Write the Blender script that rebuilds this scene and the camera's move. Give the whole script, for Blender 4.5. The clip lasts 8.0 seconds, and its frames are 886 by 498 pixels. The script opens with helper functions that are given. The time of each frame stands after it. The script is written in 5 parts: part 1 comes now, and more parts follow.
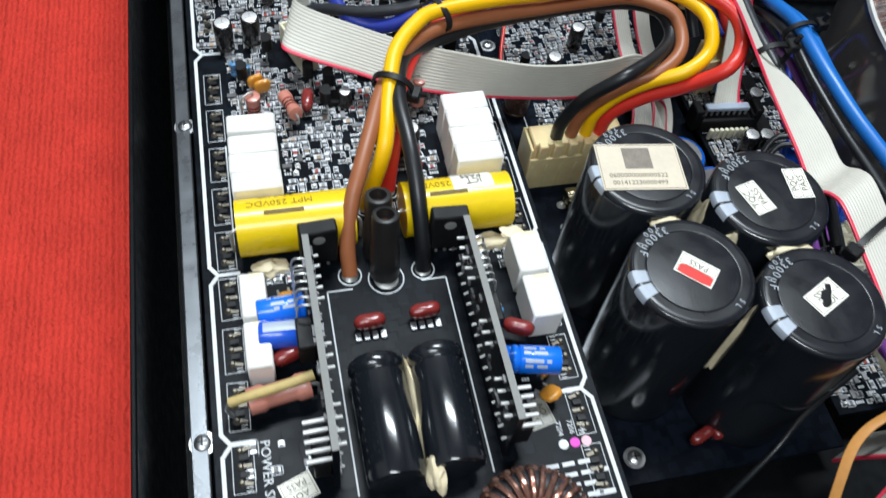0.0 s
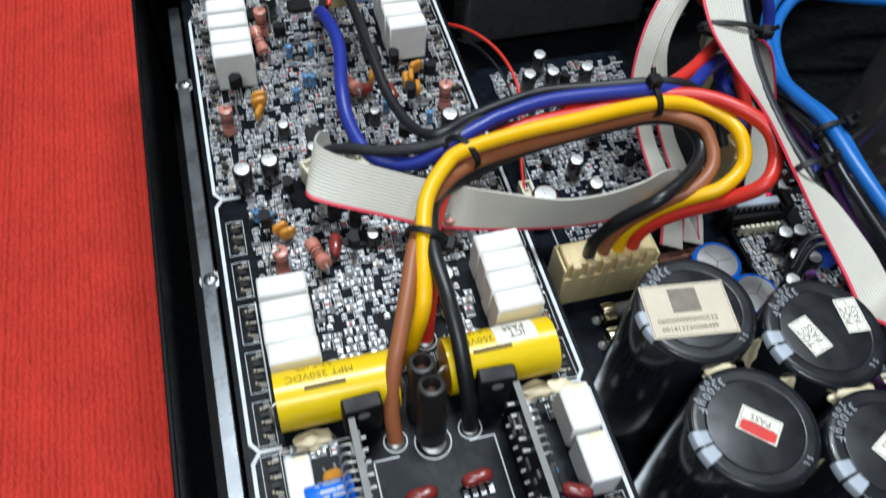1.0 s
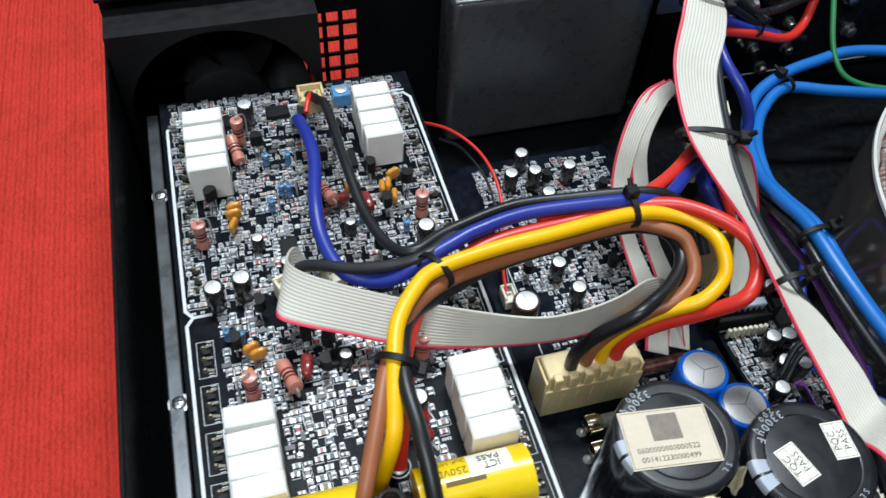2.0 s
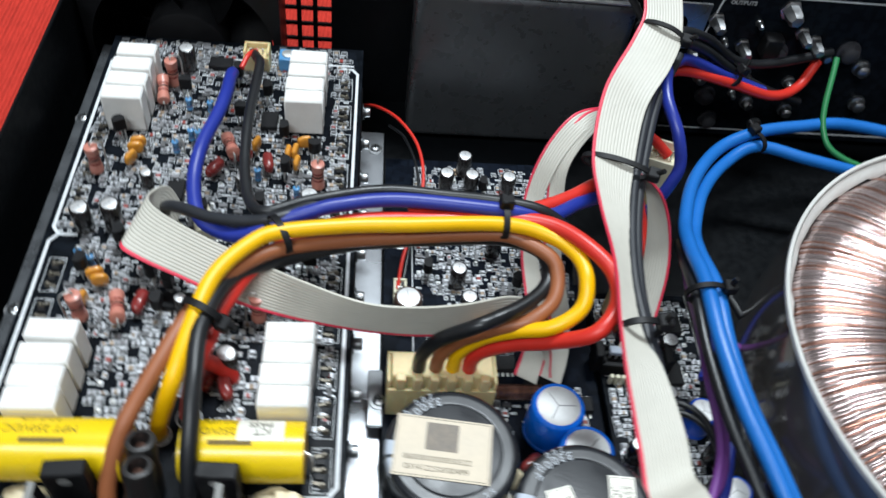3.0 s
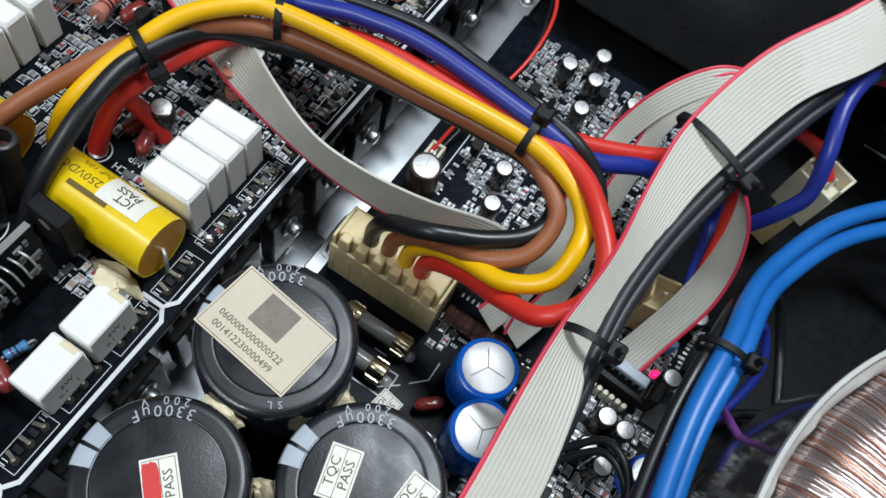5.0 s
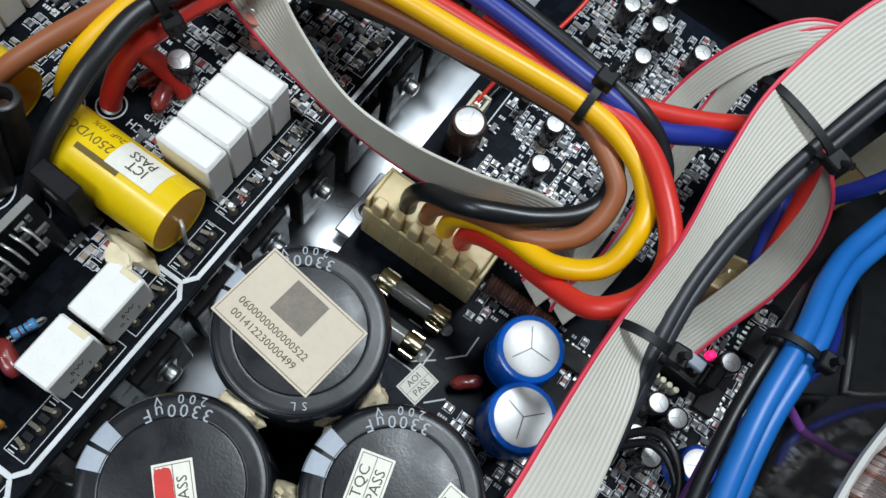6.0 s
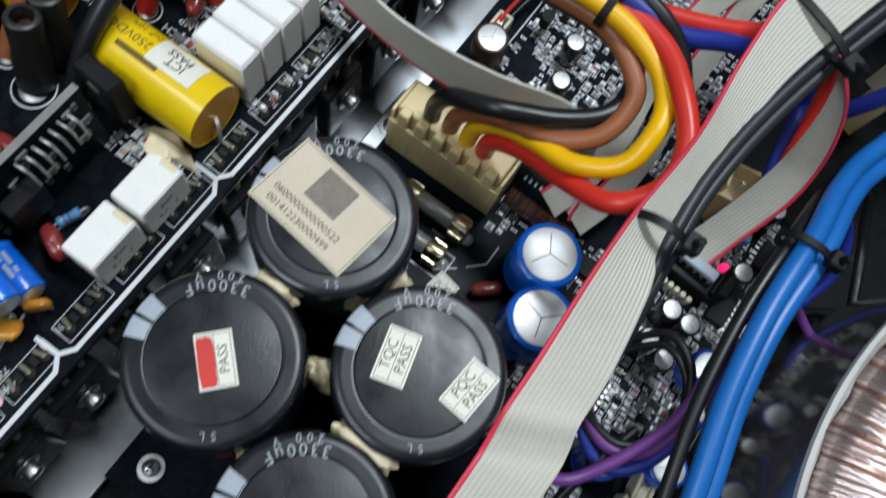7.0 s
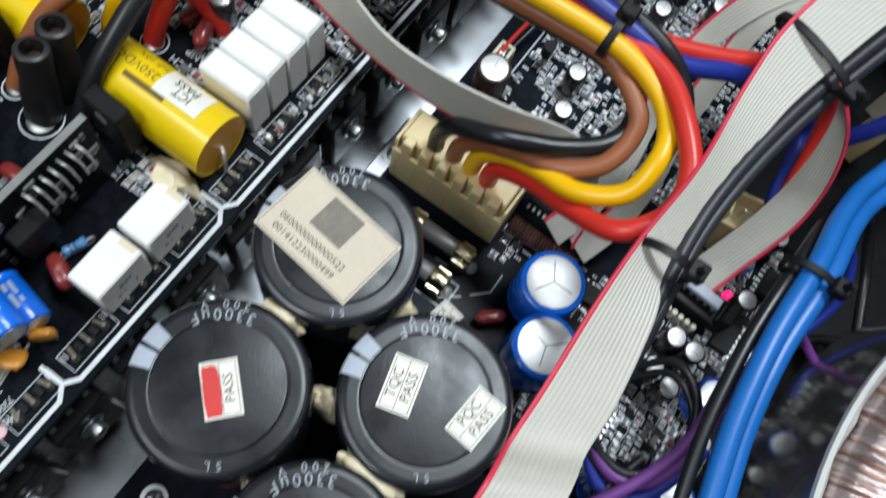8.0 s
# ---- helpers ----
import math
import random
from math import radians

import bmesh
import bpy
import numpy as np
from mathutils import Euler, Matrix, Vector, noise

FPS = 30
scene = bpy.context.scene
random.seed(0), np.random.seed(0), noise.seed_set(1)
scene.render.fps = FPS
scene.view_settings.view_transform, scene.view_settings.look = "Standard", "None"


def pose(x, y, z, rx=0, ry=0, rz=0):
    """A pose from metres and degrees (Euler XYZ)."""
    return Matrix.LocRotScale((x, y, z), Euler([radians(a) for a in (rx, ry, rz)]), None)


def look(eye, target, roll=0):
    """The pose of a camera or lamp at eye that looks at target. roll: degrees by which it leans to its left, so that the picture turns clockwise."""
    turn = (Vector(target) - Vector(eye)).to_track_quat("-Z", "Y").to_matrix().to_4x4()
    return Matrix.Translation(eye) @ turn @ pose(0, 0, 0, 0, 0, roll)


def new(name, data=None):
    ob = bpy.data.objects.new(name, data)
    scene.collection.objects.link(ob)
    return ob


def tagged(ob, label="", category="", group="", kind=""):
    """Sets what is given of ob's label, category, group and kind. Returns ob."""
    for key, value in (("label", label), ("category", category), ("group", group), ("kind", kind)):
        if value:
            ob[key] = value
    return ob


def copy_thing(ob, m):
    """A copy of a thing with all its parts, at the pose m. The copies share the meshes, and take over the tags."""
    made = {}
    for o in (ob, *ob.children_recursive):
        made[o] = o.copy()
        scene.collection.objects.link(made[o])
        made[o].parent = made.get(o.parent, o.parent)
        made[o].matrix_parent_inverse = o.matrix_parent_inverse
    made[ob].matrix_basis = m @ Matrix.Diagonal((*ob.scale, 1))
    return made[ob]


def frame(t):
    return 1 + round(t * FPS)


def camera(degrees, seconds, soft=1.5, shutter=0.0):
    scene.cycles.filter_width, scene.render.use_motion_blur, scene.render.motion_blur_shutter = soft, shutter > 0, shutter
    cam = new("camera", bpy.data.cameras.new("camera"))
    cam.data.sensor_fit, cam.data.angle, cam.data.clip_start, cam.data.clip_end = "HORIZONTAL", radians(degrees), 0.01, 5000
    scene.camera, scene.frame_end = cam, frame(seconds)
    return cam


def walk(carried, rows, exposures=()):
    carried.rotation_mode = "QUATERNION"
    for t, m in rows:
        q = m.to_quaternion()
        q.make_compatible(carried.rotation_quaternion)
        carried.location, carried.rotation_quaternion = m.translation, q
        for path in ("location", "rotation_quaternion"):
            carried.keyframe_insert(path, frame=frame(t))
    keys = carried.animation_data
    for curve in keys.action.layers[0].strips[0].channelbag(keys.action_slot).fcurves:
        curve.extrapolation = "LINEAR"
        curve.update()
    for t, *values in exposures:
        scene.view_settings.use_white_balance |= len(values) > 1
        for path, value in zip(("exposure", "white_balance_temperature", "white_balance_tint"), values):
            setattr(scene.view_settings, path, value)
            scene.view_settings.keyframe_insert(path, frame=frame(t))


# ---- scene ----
cam = camera(56.4, 8.0, shutter=0.4)
METRES = 0.40353
ROWS = [
    (0.0, 0.0, 0.0, 0.0, -0.0, -0.0, -0.0),
    (0.5, -0.0141, 0.0145, 0.0484, -0.09, -0.12, 2.17),
    (1.0, -0.028, 0.0193, 0.1007, -0.22, 0.88, 3.56),
    (1.5, -0.0299, 0.0213, 0.1465, -0.41, 3.33, 4.69),
    (3.0, 0.1762, 0.0597, 0.125, 5.18, 6.21, -8.63),
    (3.5, 0.3231, 0.0149, 0.1, 11.92, 4.61, -28.87),
    (4.0, 0.3611, 0.0793, 0.13, 16.03, 2.28, -36.13),
    (5.5, 0.2635, 0.2354, 0.2266, 25.32, -16.89, -39.28),
    (6.0, 0.2551, 0.2461, 0.2244, 26.43, -19.07, -39.63),
    (6.5, 0.2542, 0.2482, 0.2293, 27.31, -20.03, -39.52),
    (7.0, 0.2812, 0.2253, 0.1976, 27.72, -22.17, -39.86),
    (7.5, 0.2945, 0.2058, 0.1683, 27.61, -22.95, -39.73),
    (8.0, 0.2799, 0.2234, 0.1963, 27.67, -20.17, -39.7),
]
walk(cam, [(t, pose(-0.07601, -0.12939, 0.25039, -56.000, -5.250, -12.000) @ pose(METRES * x, METRES * y, METRES * z, 90 + pitch, roll, yaw)) for t, x, y, z, yaw, pitch, roll in ROWS],
     exposures=((0, 0.17), (0.5, 0.16), (1.0, -0.05), (1.7, 0.0), (3.0, 0.12), (4.0, 0.04), (5.4, -0.33), (6.4, -0.32), (7.0, -0.45), (7.5, -0.38), (8.0, -0.19)))

# ---- world and light ----
world = bpy.data.worlds.new("room_air")
scene.world = world
world.use_nodes = True
world.node_tree.nodes["Background"].inputs[0].default_value = (0.86, 0.92, 1.0, 1)
world.node_tree.nodes["Background"].inputs[1].default_value = 0.06


def ceiling_or_fill_lamp(x, y, z, sx, sy, watts, color):
    data = bpy.data.lights.new("ceiling_or_fill_glow", "AREA")
    data.shape, data.size, data.size_y, data.energy, data.color = "RECTANGLE", sx, sy, watts, color
    ob = new("ceiling_or_fill_glow", data)
    ob.matrix_world = look((x, y, z), (x * 0.5, y * 0.4, 0))
    return ob


ceiling_or_fill_lamp(0.17, 0.56, 1.75, 0.8, 0.22, 36.5, (0.845, 0.94, 1.0))
# Added fill without a known source, brightening faces turned towards -y.
ceiling_or_fill_lamp(-0.45, -0.95, 1.85, 1.1, 0.3, 25, (0.865, 0.95, 1.0))
scene.view_settings.exposure = 0.0

# ---- materials ----
MM = 0.001


def material(name, color, rough=0.5, metal=0.0, vary=0.12, grain=900.0, bump=0.15, coat=0.0, spread=0.0, clear=0.0, spec=0.5):
    """A principled surface with fine grain, larger stains, relief and, with spread, a change from piece to piece."""
    m = bpy.data.materials.new(name)
    m.use_nodes = True
    nt = m.node_tree
    n, l = nt.nodes, nt.links
    b = n["Principled BSDF"]
    co = n.new("ShaderNodeTexCoord")
    fine, big = n.new("ShaderNodeTexNoise"), n.new("ShaderNodeTexNoise")
    fine.inputs["Scale"].default_value, fine.inputs["Detail"].default_value = grain, 4.0
    big.inputs["Scale"].default_value, big.inputs["Detail"].default_value = grain / 9.0, 3.0
    l.new(co.outputs["Object"], fine.inputs["Vector"])
    l.new(co.outputs["Object"], big.inputs["Vector"])
    add = n.new("ShaderNodeMath")
    add.operation = "MULTIPLY_ADD"
    l.new(fine.outputs["Fac"], add.inputs[0])
    add.inputs[1].default_value = 0.5
    l.new(big.outputs["Fac"], add.inputs[2])
    ramp = n.new("ShaderNodeMapRange")
    ramp.inputs[1].default_value, ramp.inputs[2].default_value = 0.45, 1.05
    ramp.inputs[3].default_value, ramp.inputs[4].default_value = 1.0 - vary, 1.0 + vary
    l.new(add.outputs[0], ramp.inputs[0])
    hsv = n.new("ShaderNodeHueSaturation")
    hsv.inputs["Color"].default_value = (*color, 1)
    value = ramp.outputs[0]
    if spread:
        info = n.new("ShaderNodeNewGeometry")
        rnd = n.new("ShaderNodeMapRange")
        rnd.inputs[3].default_value, rnd.inputs[4].default_value = 1 - spread, 1 + spread
        l.new(info.outputs["Random Per Island"], rnd.inputs[0])
        mul = n.new("ShaderNodeMath")
        mul.operation = "MULTIPLY"
        l.new(ramp.outputs[0], mul.inputs[0])
        l.new(rnd.outputs[0], mul.inputs[1])
        value = mul.outputs[0]
    l.new(value, hsv.inputs["Value"])
    l.new(hsv.outputs[0], b.inputs["Base Color"])
    rr = n.new("ShaderNodeMapRange")
    rr.inputs[1].default_value, rr.inputs[2].default_value = 0.3, 0.7
    rr.inputs[3].default_value, rr.inputs[4].default_value = max(0.02, rough * 0.8), min(1.0, rough * 1.2)
    l.new(big.outputs["Fac"], rr.inputs[0])
    l.new(rr.outputs[0], b.inputs["Roughness"])
    b.inputs["Metallic"].default_value = metal
    b.inputs["Specular IOR Level"].default_value = spec
    b.inputs["Coat Weight"].default_value = coat
    b.inputs["Coat Roughness"].default_value = 0.12
    b.inputs["Transmission Weight"].default_value = clear
    if bump:
        bp = n.new("ShaderNodeBump")
        bp.inputs["Strength"].default_value = bump
        bp.inputs["Distance"].default_value = 0.0003
        l.new(fine.outputs["Fac"], bp.inputs["Height"])
        l.new(bp.outputs[0], b.inputs["Normal"])
    return m



def solder_mask(name, color, rough, spec):
    """Dark lacquer over copper tracks, which show as slightly paler, raised islands."""
    m = material(name, color, rough, 0, 0.35, 500, 0.0, spec=spec)
    n, l = m.node_tree.nodes, m.node_tree.links
    co, cells, step = n.new("ShaderNodeTexCoord"), n.new("ShaderNodeTexVoronoi"), n.new("ShaderNodeMapRange")
    cells.feature, cells.distance = "F1", "CHEBYCHEV"
    cells.inputs["Scale"].default_value = 280.0
    l.new(co.outputs["Object"], cells.inputs["Vector"])
    step.inputs[1].default_value, step.inputs[2].default_value = 0.40, 0.44
    step.inputs[3].default_value, step.inputs[4].default_value = 1.35, 0.85
    l.new(cells.outputs["Distance"], step.inputs[0])
    hsv = next(k for k in n if k.bl_idname == "ShaderNodeHueSaturation")
    grain = hsv.inputs["Value"].links[0].from_socket
    mul = n.new("ShaderNodeMath")
    mul.operation = "MULTIPLY"
    l.new(grain, mul.inputs[0])
    l.new(step.outputs[0], mul.inputs[1])
    l.new(mul.outputs[0], hsv.inputs["Value"])
    bp = n.new("ShaderNodeBump")
    bp.inputs["Strength"].default_value, bp.inputs["Distance"].default_value = 0.35, 0.0001
    l.new(step.outputs[0], bp.inputs["Height"])
    l.new(bp.outputs[0], n["Principled BSDF"].inputs["Normal"])
    return m


PCB = solder_mask("black_solder_mask", (0.0045, 0.006, 0.0085), 0.34, 0.055)
PCB_PSU = solder_mask("blue_black_solder_mask", (0.004, 0.006, 0.0105), 0.34, 0.045)
SILK = material("white_screen_print", (0.62, 0.64, 0.66), 0.6, 0, 0.15, 1500, 0.1)
STEEL_BLACK = material("black_powder_coat", (0.003, 0.0037, 0.0046), 0.4, 0, 0.25, 2500, 0.2, spec=0.1)
STEEL_GREY = material("grey_coated_steel", (0.13, 0.138, 0.148), 0.3, 0.7, 0.1, 1500, 0.08)
ALU_BRIGHT = material("smooth_bare_aluminium", (0.56, 0.58, 0.61), 0.3, 0.95, 0.25, 160, 0.02)
PIN_TIN = material("bright_tinned_pin", (0.78, 0.78, 0.77), 0.4, 0.15, 0.1, 1800, 0.1)
DULL_LEAD = material("dull_bronze_lead", (0.14, 0.125, 0.10), 0.45, 0.75, 0.35, 1800, 0.3, spread=0.5)
ALU = material("bare_aluminium", (0.50, 0.52, 0.54), 0.36, 1.0, 0.1, 700, 0.08)
STEEL = material("zinc_plated_steel", (0.50, 0.51, 0.52), 0.36, 1.0, 0.15, 1800, 0.1)
SOLDER = material("solder", (0.58, 0.58, 0.56), 0.36, 0.65, 0.25, 2500, 0.3, spread=0.35)
BRASS = material("nickel_brass", (0.50, 0.44, 0.30), 0.25, 1.0, 0.2, 1500, 0.1)
CAN = material("black_shrink_sleeve", (0.008, 0.010, 0.0135), 0.2, 0, 0.2, 900, 0.03, 0.6)
CAN_TOP = material("grey_vinyl_disc", (0.006, 0.0072, 0.0105), 0.36, 0, 0.12, 1800, 0.1, spec=0.4)
CAN_RIM = material("dark_grey_sleeve_rim", (0.006, 0.0072, 0.0105), 0.33, 0, 0.2, 1200, 0.05, spec=0.42)
CAN_MARK = material("pale_grey_print", (0.34, 0.38, 0.44), 0.45, 0, 0.15, 900, 0.05)
CAN_PRINT = material("dim_grey_print", (0.36, 0.39, 0.43), 0.5, 0, 0.2, 900, 0.05)
PAPER_GREY = material("greyed_label", (0.26, 0.26, 0.23), 0.5, 0, 0.15, 900, 0.1)
CERAMIC = material("white_cement", (0.80, 0.79, 0.76), 0.75, 0, 0.05, 1800, 0.3)
CERAMIC_POT = material("white_potting", (0.84, 0.84, 0.83), 0.6, 0, 0.06, 900, 0.3)
YELLOW_FILM = material("yellow_tape", (0.80, 0.55, 0.004), 0.3, 0, 0.08, 500, 0.08, 0.2)
YELLOW_END = material("amber_resin", (0.72, 0.33, 0.012), 0.35, 0, 0.2, 500, 0.2)
INK = material("dark_print", (0.06, 0.045, 0.02), 0.6, 0, 0.2, 2000, 0)
INK_FADED = material("faded_grey_print", (0.20, 0.17, 0.14), 0.65, 0, 0.35, 2600, 0)
INK_BROWN = material("brown_print", (0.13, 0.085, 0.01), 0.6, 0, 0.2, 2000, 0)
PAPER = material("cream_label", (0.60, 0.52, 0.41), 0.65, 0, 0.1, 700, 0.1)
PAPER_WHITE = material("white_label", (0.78, 0.76, 0.68), 0.6, 0, 0.08, 900, 0.1)
RED_INK = material("red_marker", (0.62, 0.022, 0.016), 0.5, 0, 0.15, 1200, 0.05)
BLUE_SLEEVE = material("bright_blue_sleeve", (0.004, 0.15, 0.74), 0.25, 0, 0.15, 900, 0.05, 0.3)
NAVY_SLEEVE = material("royal_blue_sleeve", (0.012, 0.085, 0.56), 0.25, 0, 0.15, 900, 0.05, 0.3)
CAN_ALU = material("can_lid_aluminium", (0.66, 0.66, 0.66), 0.45, 0.75, 0.1, 900, 0.08)
CAN_BLACK = material("black_small_sleeve", (0.02, 0.018, 0.018), 0.25, 0, 0.2, 900, 0.05, 0.3)
NYLON = material("cream_nylon", (0.66, 0.52, 0.28), 0.4, 0, 0.16, 300, 0.15)
NYLON.node_tree.nodes["Principled BSDF"].inputs["Subsurface Weight"].default_value = 0.35
NYLON.node_tree.nodes["Principled BSDF"].inputs["Subsurface Scale"].default_value = 0.003
NYLON_PALE = material("pale_nylon", (0.70, 0.66, 0.50), 0.45, 0, 0.12, 500, 0.1)
GLUE = material("dried_cream_glue", (0.72, 0.62, 0.42), 0.45, 0, 0.2, 300, 0.3)
TIE = material("black_nylon_tie", (0.007, 0.007, 0.008), 0.5, 0, 0.2, 900, 0.05, spec=0.25)
W_YELLOW = material("yellow_wire_jacket", (0.86, 0.47, 0.0), 0.38, 0, 0.08, 300, 0.06)
W_RED = material("red_wire_jacket", (0.62, 0.03, 0.02), 0.35, 0, 0.08, 300, 0.06)
W_BROWN = material("brown_wire_jacket", (0.30, 0.10, 0.04), 0.42, 0, 0.08, 300, 0.06)
W_BLACK = material("black_wire_jacket", (0.009, 0.010, 0.012), 0.38, 0, 0.2, 300, 0.06)
W_GREY = material("charcoal_wire_jacket", (0.020, 0.022, 0.027), 0.4, 0, 0.15, 300, 0.06)
W_BLUE = material("indigo_wire_jacket", (0.016, 0.032, 0.27), 0.38, 0, 0.08, 300, 0.06)
W_SKY = material("sky_blue_wire_jacket", (0.010, 0.135, 0.46), 0.36, 0, 0.08, 300, 0.06)
W_PURPLE = material("purple_wire_jacket", (0.17, 0.05, 0.25), 0.4, 0, 0.1, 300, 0.06)
W_GREEN = material("green_wire_jacket", (0.02, 0.18, 0.06), 0.4, 0, 0.1, 300, 0.06)
RIBBON = material("grey_ribbon_jacket", (0.52, 0.50, 0.44), 0.45, 0, 0.07, 300, 0.05)
RIBBON_RED = material("ribbon_red_stripe", (0.66, 0.04, 0.08), 0.45, 0, 0.1, 300, 0.05)
EPOXY = material("black_epoxy", (0.008, 0.008, 0.009), 0.48, 0, 0.2, 1800, 0.1, spec=0.2)
EPOXY_GREY = material("grey_component_body", (0.12, 0.12, 0.125), 0.45, 0, 0.25, 1800, 0.1, spread=0.7)
SMD_TIN = material("tinned_chip_ends", (0.44, 0.45, 0.47), 0.5, 1.0, 0.2, 1800, 0.1, spread=0.25)
SMD_TAN = material("tan_chip_body", (0.30, 0.22, 0.15), 0.5, 0, 0.15, 1800, 0.05, spread=0.4)
SMD_RED = material("dark_red_chip_body", (0.28, 0.04, 0.03), 0.4, 0, 0.15, 1800, 0.05)
RES_PINK = material("pink_resistor_lacquer", (0.52, 0.20, 0.15), 0.4, 0, 0.12, 900, 0.15, 0.2)
RES_BLUE = material("light_blue_resistor_lacquer", (0.08, 0.26, 0.50), 0.35, 0, 0.12, 900, 0.1, 0.2)
DIP_ORANGE = material("orange_dipped_lacquer", (0.62, 0.26, 0.03), 0.3, 0, 0.12, 900, 0.1, 0.3)
DIP_MAROON = material("maroon_dipped_lacquer", (0.20, 0.022, 0.02), 0.28, 0, 0.15, 900, 0.1, 0.4)
HEAT_SHRINK = material("black_heat_shrink", (0.018, 0.017, 0.017), 0.4, 0, 0.2, 400, 0.2)
COPPER = material("enamelled_copper", (0.36, 0.19, 0.145), 0.25, 0.85, 0.18, 400, 0.05, 0.3, spread=0.35)
# Copper paled so that its colour carries the whitish highlights of the winding.
COPPER_HIGHLIGHT = material("highlight_pale_copper", (0.53, 0.43, 0.42), 0.22, 0.85, 0.3, 120, 0.05, 0.8, spread=0.3)
FERRITE = material("dark_core", (0.03, 0.03, 0.035), 0.5, 0, 0.2, 900, 0.2)
FIBRE = material("grey_fibre_board_edge", (0.20, 0.20, 0.19), 0.6, 0, 0.15, 1500, 0.2)
TAPE = material("milky_tape_edge", (0.66, 0.66, 0.63), 0.35, 0, 0.1, 300, 0.1)
WRAP = material("smoky_film_wrap", (0.10, 0.092, 0.085), 0.14, 0.25, 0.45, 60, 0.06, 0.5)
YELLOW_SLEEVE = material("braided_yellow_sleeve", (0.48, 0.36, 0.14), 0.6, 0, 0.2, 2500, 0.5)
FIBRE_BLUE = material("grey_blue_plastic", (0.36, 0.41, 0.49), 0.4)
ORANGE_BAND = material("orange_tan_band", (0.50, 0.22, 0.05), 0.5, 0, 0.15, 700, 0.1)


def glow(name, color, power):
    m = bpy.data.materials.new(name)
    m.use_nodes = True
    b = m.node_tree.nodes["Principled BSDF"]
    b.inputs["Base Color"].default_value = (*color, 1)
    b.inputs["Emission Color"].default_value = (*color, 1)
    b.inputs["Emission Strength"].default_value = power
    return m


LED_PINK = glow("lit_pink_led", (1.0, 0.01, 0.13), 2.2)


def cloth():
    m = material("red_ribbed_cloth", (0.55, 0.041, 0.028), 0.9, 0, 0.14, 500, 0.0, spec=0.1)
    n, l = m.node_tree.nodes, m.node_tree.links
    co = n.new("ShaderNodeTexCoord")
    wave = n.new("ShaderNodeTexWave")
    wave.inputs["Scale"].default_value, wave.inputs["Distortion"].default_value = 72.0, 1.3
    wave.inputs["Detail"].default_value, wave.inputs["Detail Scale"].default_value = 3.0, 5.0
    cells = n.new("ShaderNodeTexVoronoi")
    cells.inputs["Scale"].default_value, cells.inputs["Randomness"].default_value = 170.0, 0.6
    l.new(co.outputs["Object"], cells.inputs["Vector"])
    knots = n.new("ShaderNodeMath")
    knots.operation = "MULTIPLY_ADD"
    knots.inputs[1].default_value = -0.9
    l.new(cells.outputs["Distance"], knots.inputs[0])
    l.new(wave.outputs["Fac"], knots.inputs[2])
    pile = n.new("ShaderNodeTexNoise")
    pile.inputs["Scale"].default_value, pile.inputs["Detail"].default_value = 900.0, 5.0
    mix = n.new("ShaderNodeMath")
    mix.operation = "MULTIPLY_ADD"
    mix.inputs[1].default_value = 0.8
    l.new(co.outputs["Object"], wave.inputs["Vector"])
    l.new(co.outputs["Object"], pile.inputs["Vector"])
    l.new(pile.outputs["Fac"], mix.inputs[0])
    l.new(knots.outputs[0], mix.inputs[2])
    bp = n.new("ShaderNodeBump")
    bp.inputs["Strength"].default_value, bp.inputs["Distance"].default_value = 0.9, 0.0016
    l.new(mix.outputs[0], bp.inputs["Height"])
    l.new(bp.outputs[0], n["Principled BSDF"].inputs["Normal"])
    return m


CLOTH = cloth()
PLASTER = material("dim_plaster", (0.21, 0.21, 0.205), 0.8, 0, 0.05, 40, 0.1)

# ---- mesh helpers, in millimetres ----


def box(bm, x, y, z, sx, sy, sz, bevel=0.0, turn=0.0, tilt=0.0, lean=0.0):
    """A box centred on x, y with its foot at z."""
    m = Matrix.LocRotScale((x, y, z + sz / 2), Euler((radians(tilt), radians(lean), radians(turn))), None)
    made = bmesh.ops.create_cube(bm, size=1.0, matrix=m @ Matrix.Diagonal((sx, sy, sz, 1)))["verts"]
    if bevel:
        edges = list({e for v in made for e in v.link_edges})
        bmesh.ops.bevel(bm, geom=edges, offset=bevel, segments=1 if bevel < 1 else 3, profile=0.6, affect="EDGES")
    return bm


def axis_matrix(p, q):
    p, q = Vector(p), Vector(q)
    return Matrix.Translation(p) @ (q - p).to_track_quat("Z", "Y").to_matrix().to_4x4(), (q - p).length


def turned(bm, p, q, profile, seg=32):
    """A solid of revolution from p towards q: profile rows are (distance along, radius)."""
    m, _ = axis_matrix(p, q)
    rings = []
    for h, r in profile:
        if r < 1e-6:
            rings.append([bm.verts.new(m @ Vector((0, 0, h)))])
        else:
            rings.append([bm.verts.new(m @ Vector((r * math.cos(2 * math.pi * i / seg), r * math.sin(2 * math.pi * i / seg), h))) for i in range(seg)])
    for a, b in zip(rings, rings[1:]):
        for i in range(seg):
            j = (i + 1) % seg
            if len(a) == 1 and len(b) == 1:
                continue
            if len(a) == 1:
                bm.faces.new((a[0], b[j], b[i]))
            elif len(b) == 1:
                bm.faces.new((a[i], a[j], b[0]))
            else:
                bm.faces.new((a[i], a[j], b[j], b[i]))
    return bm


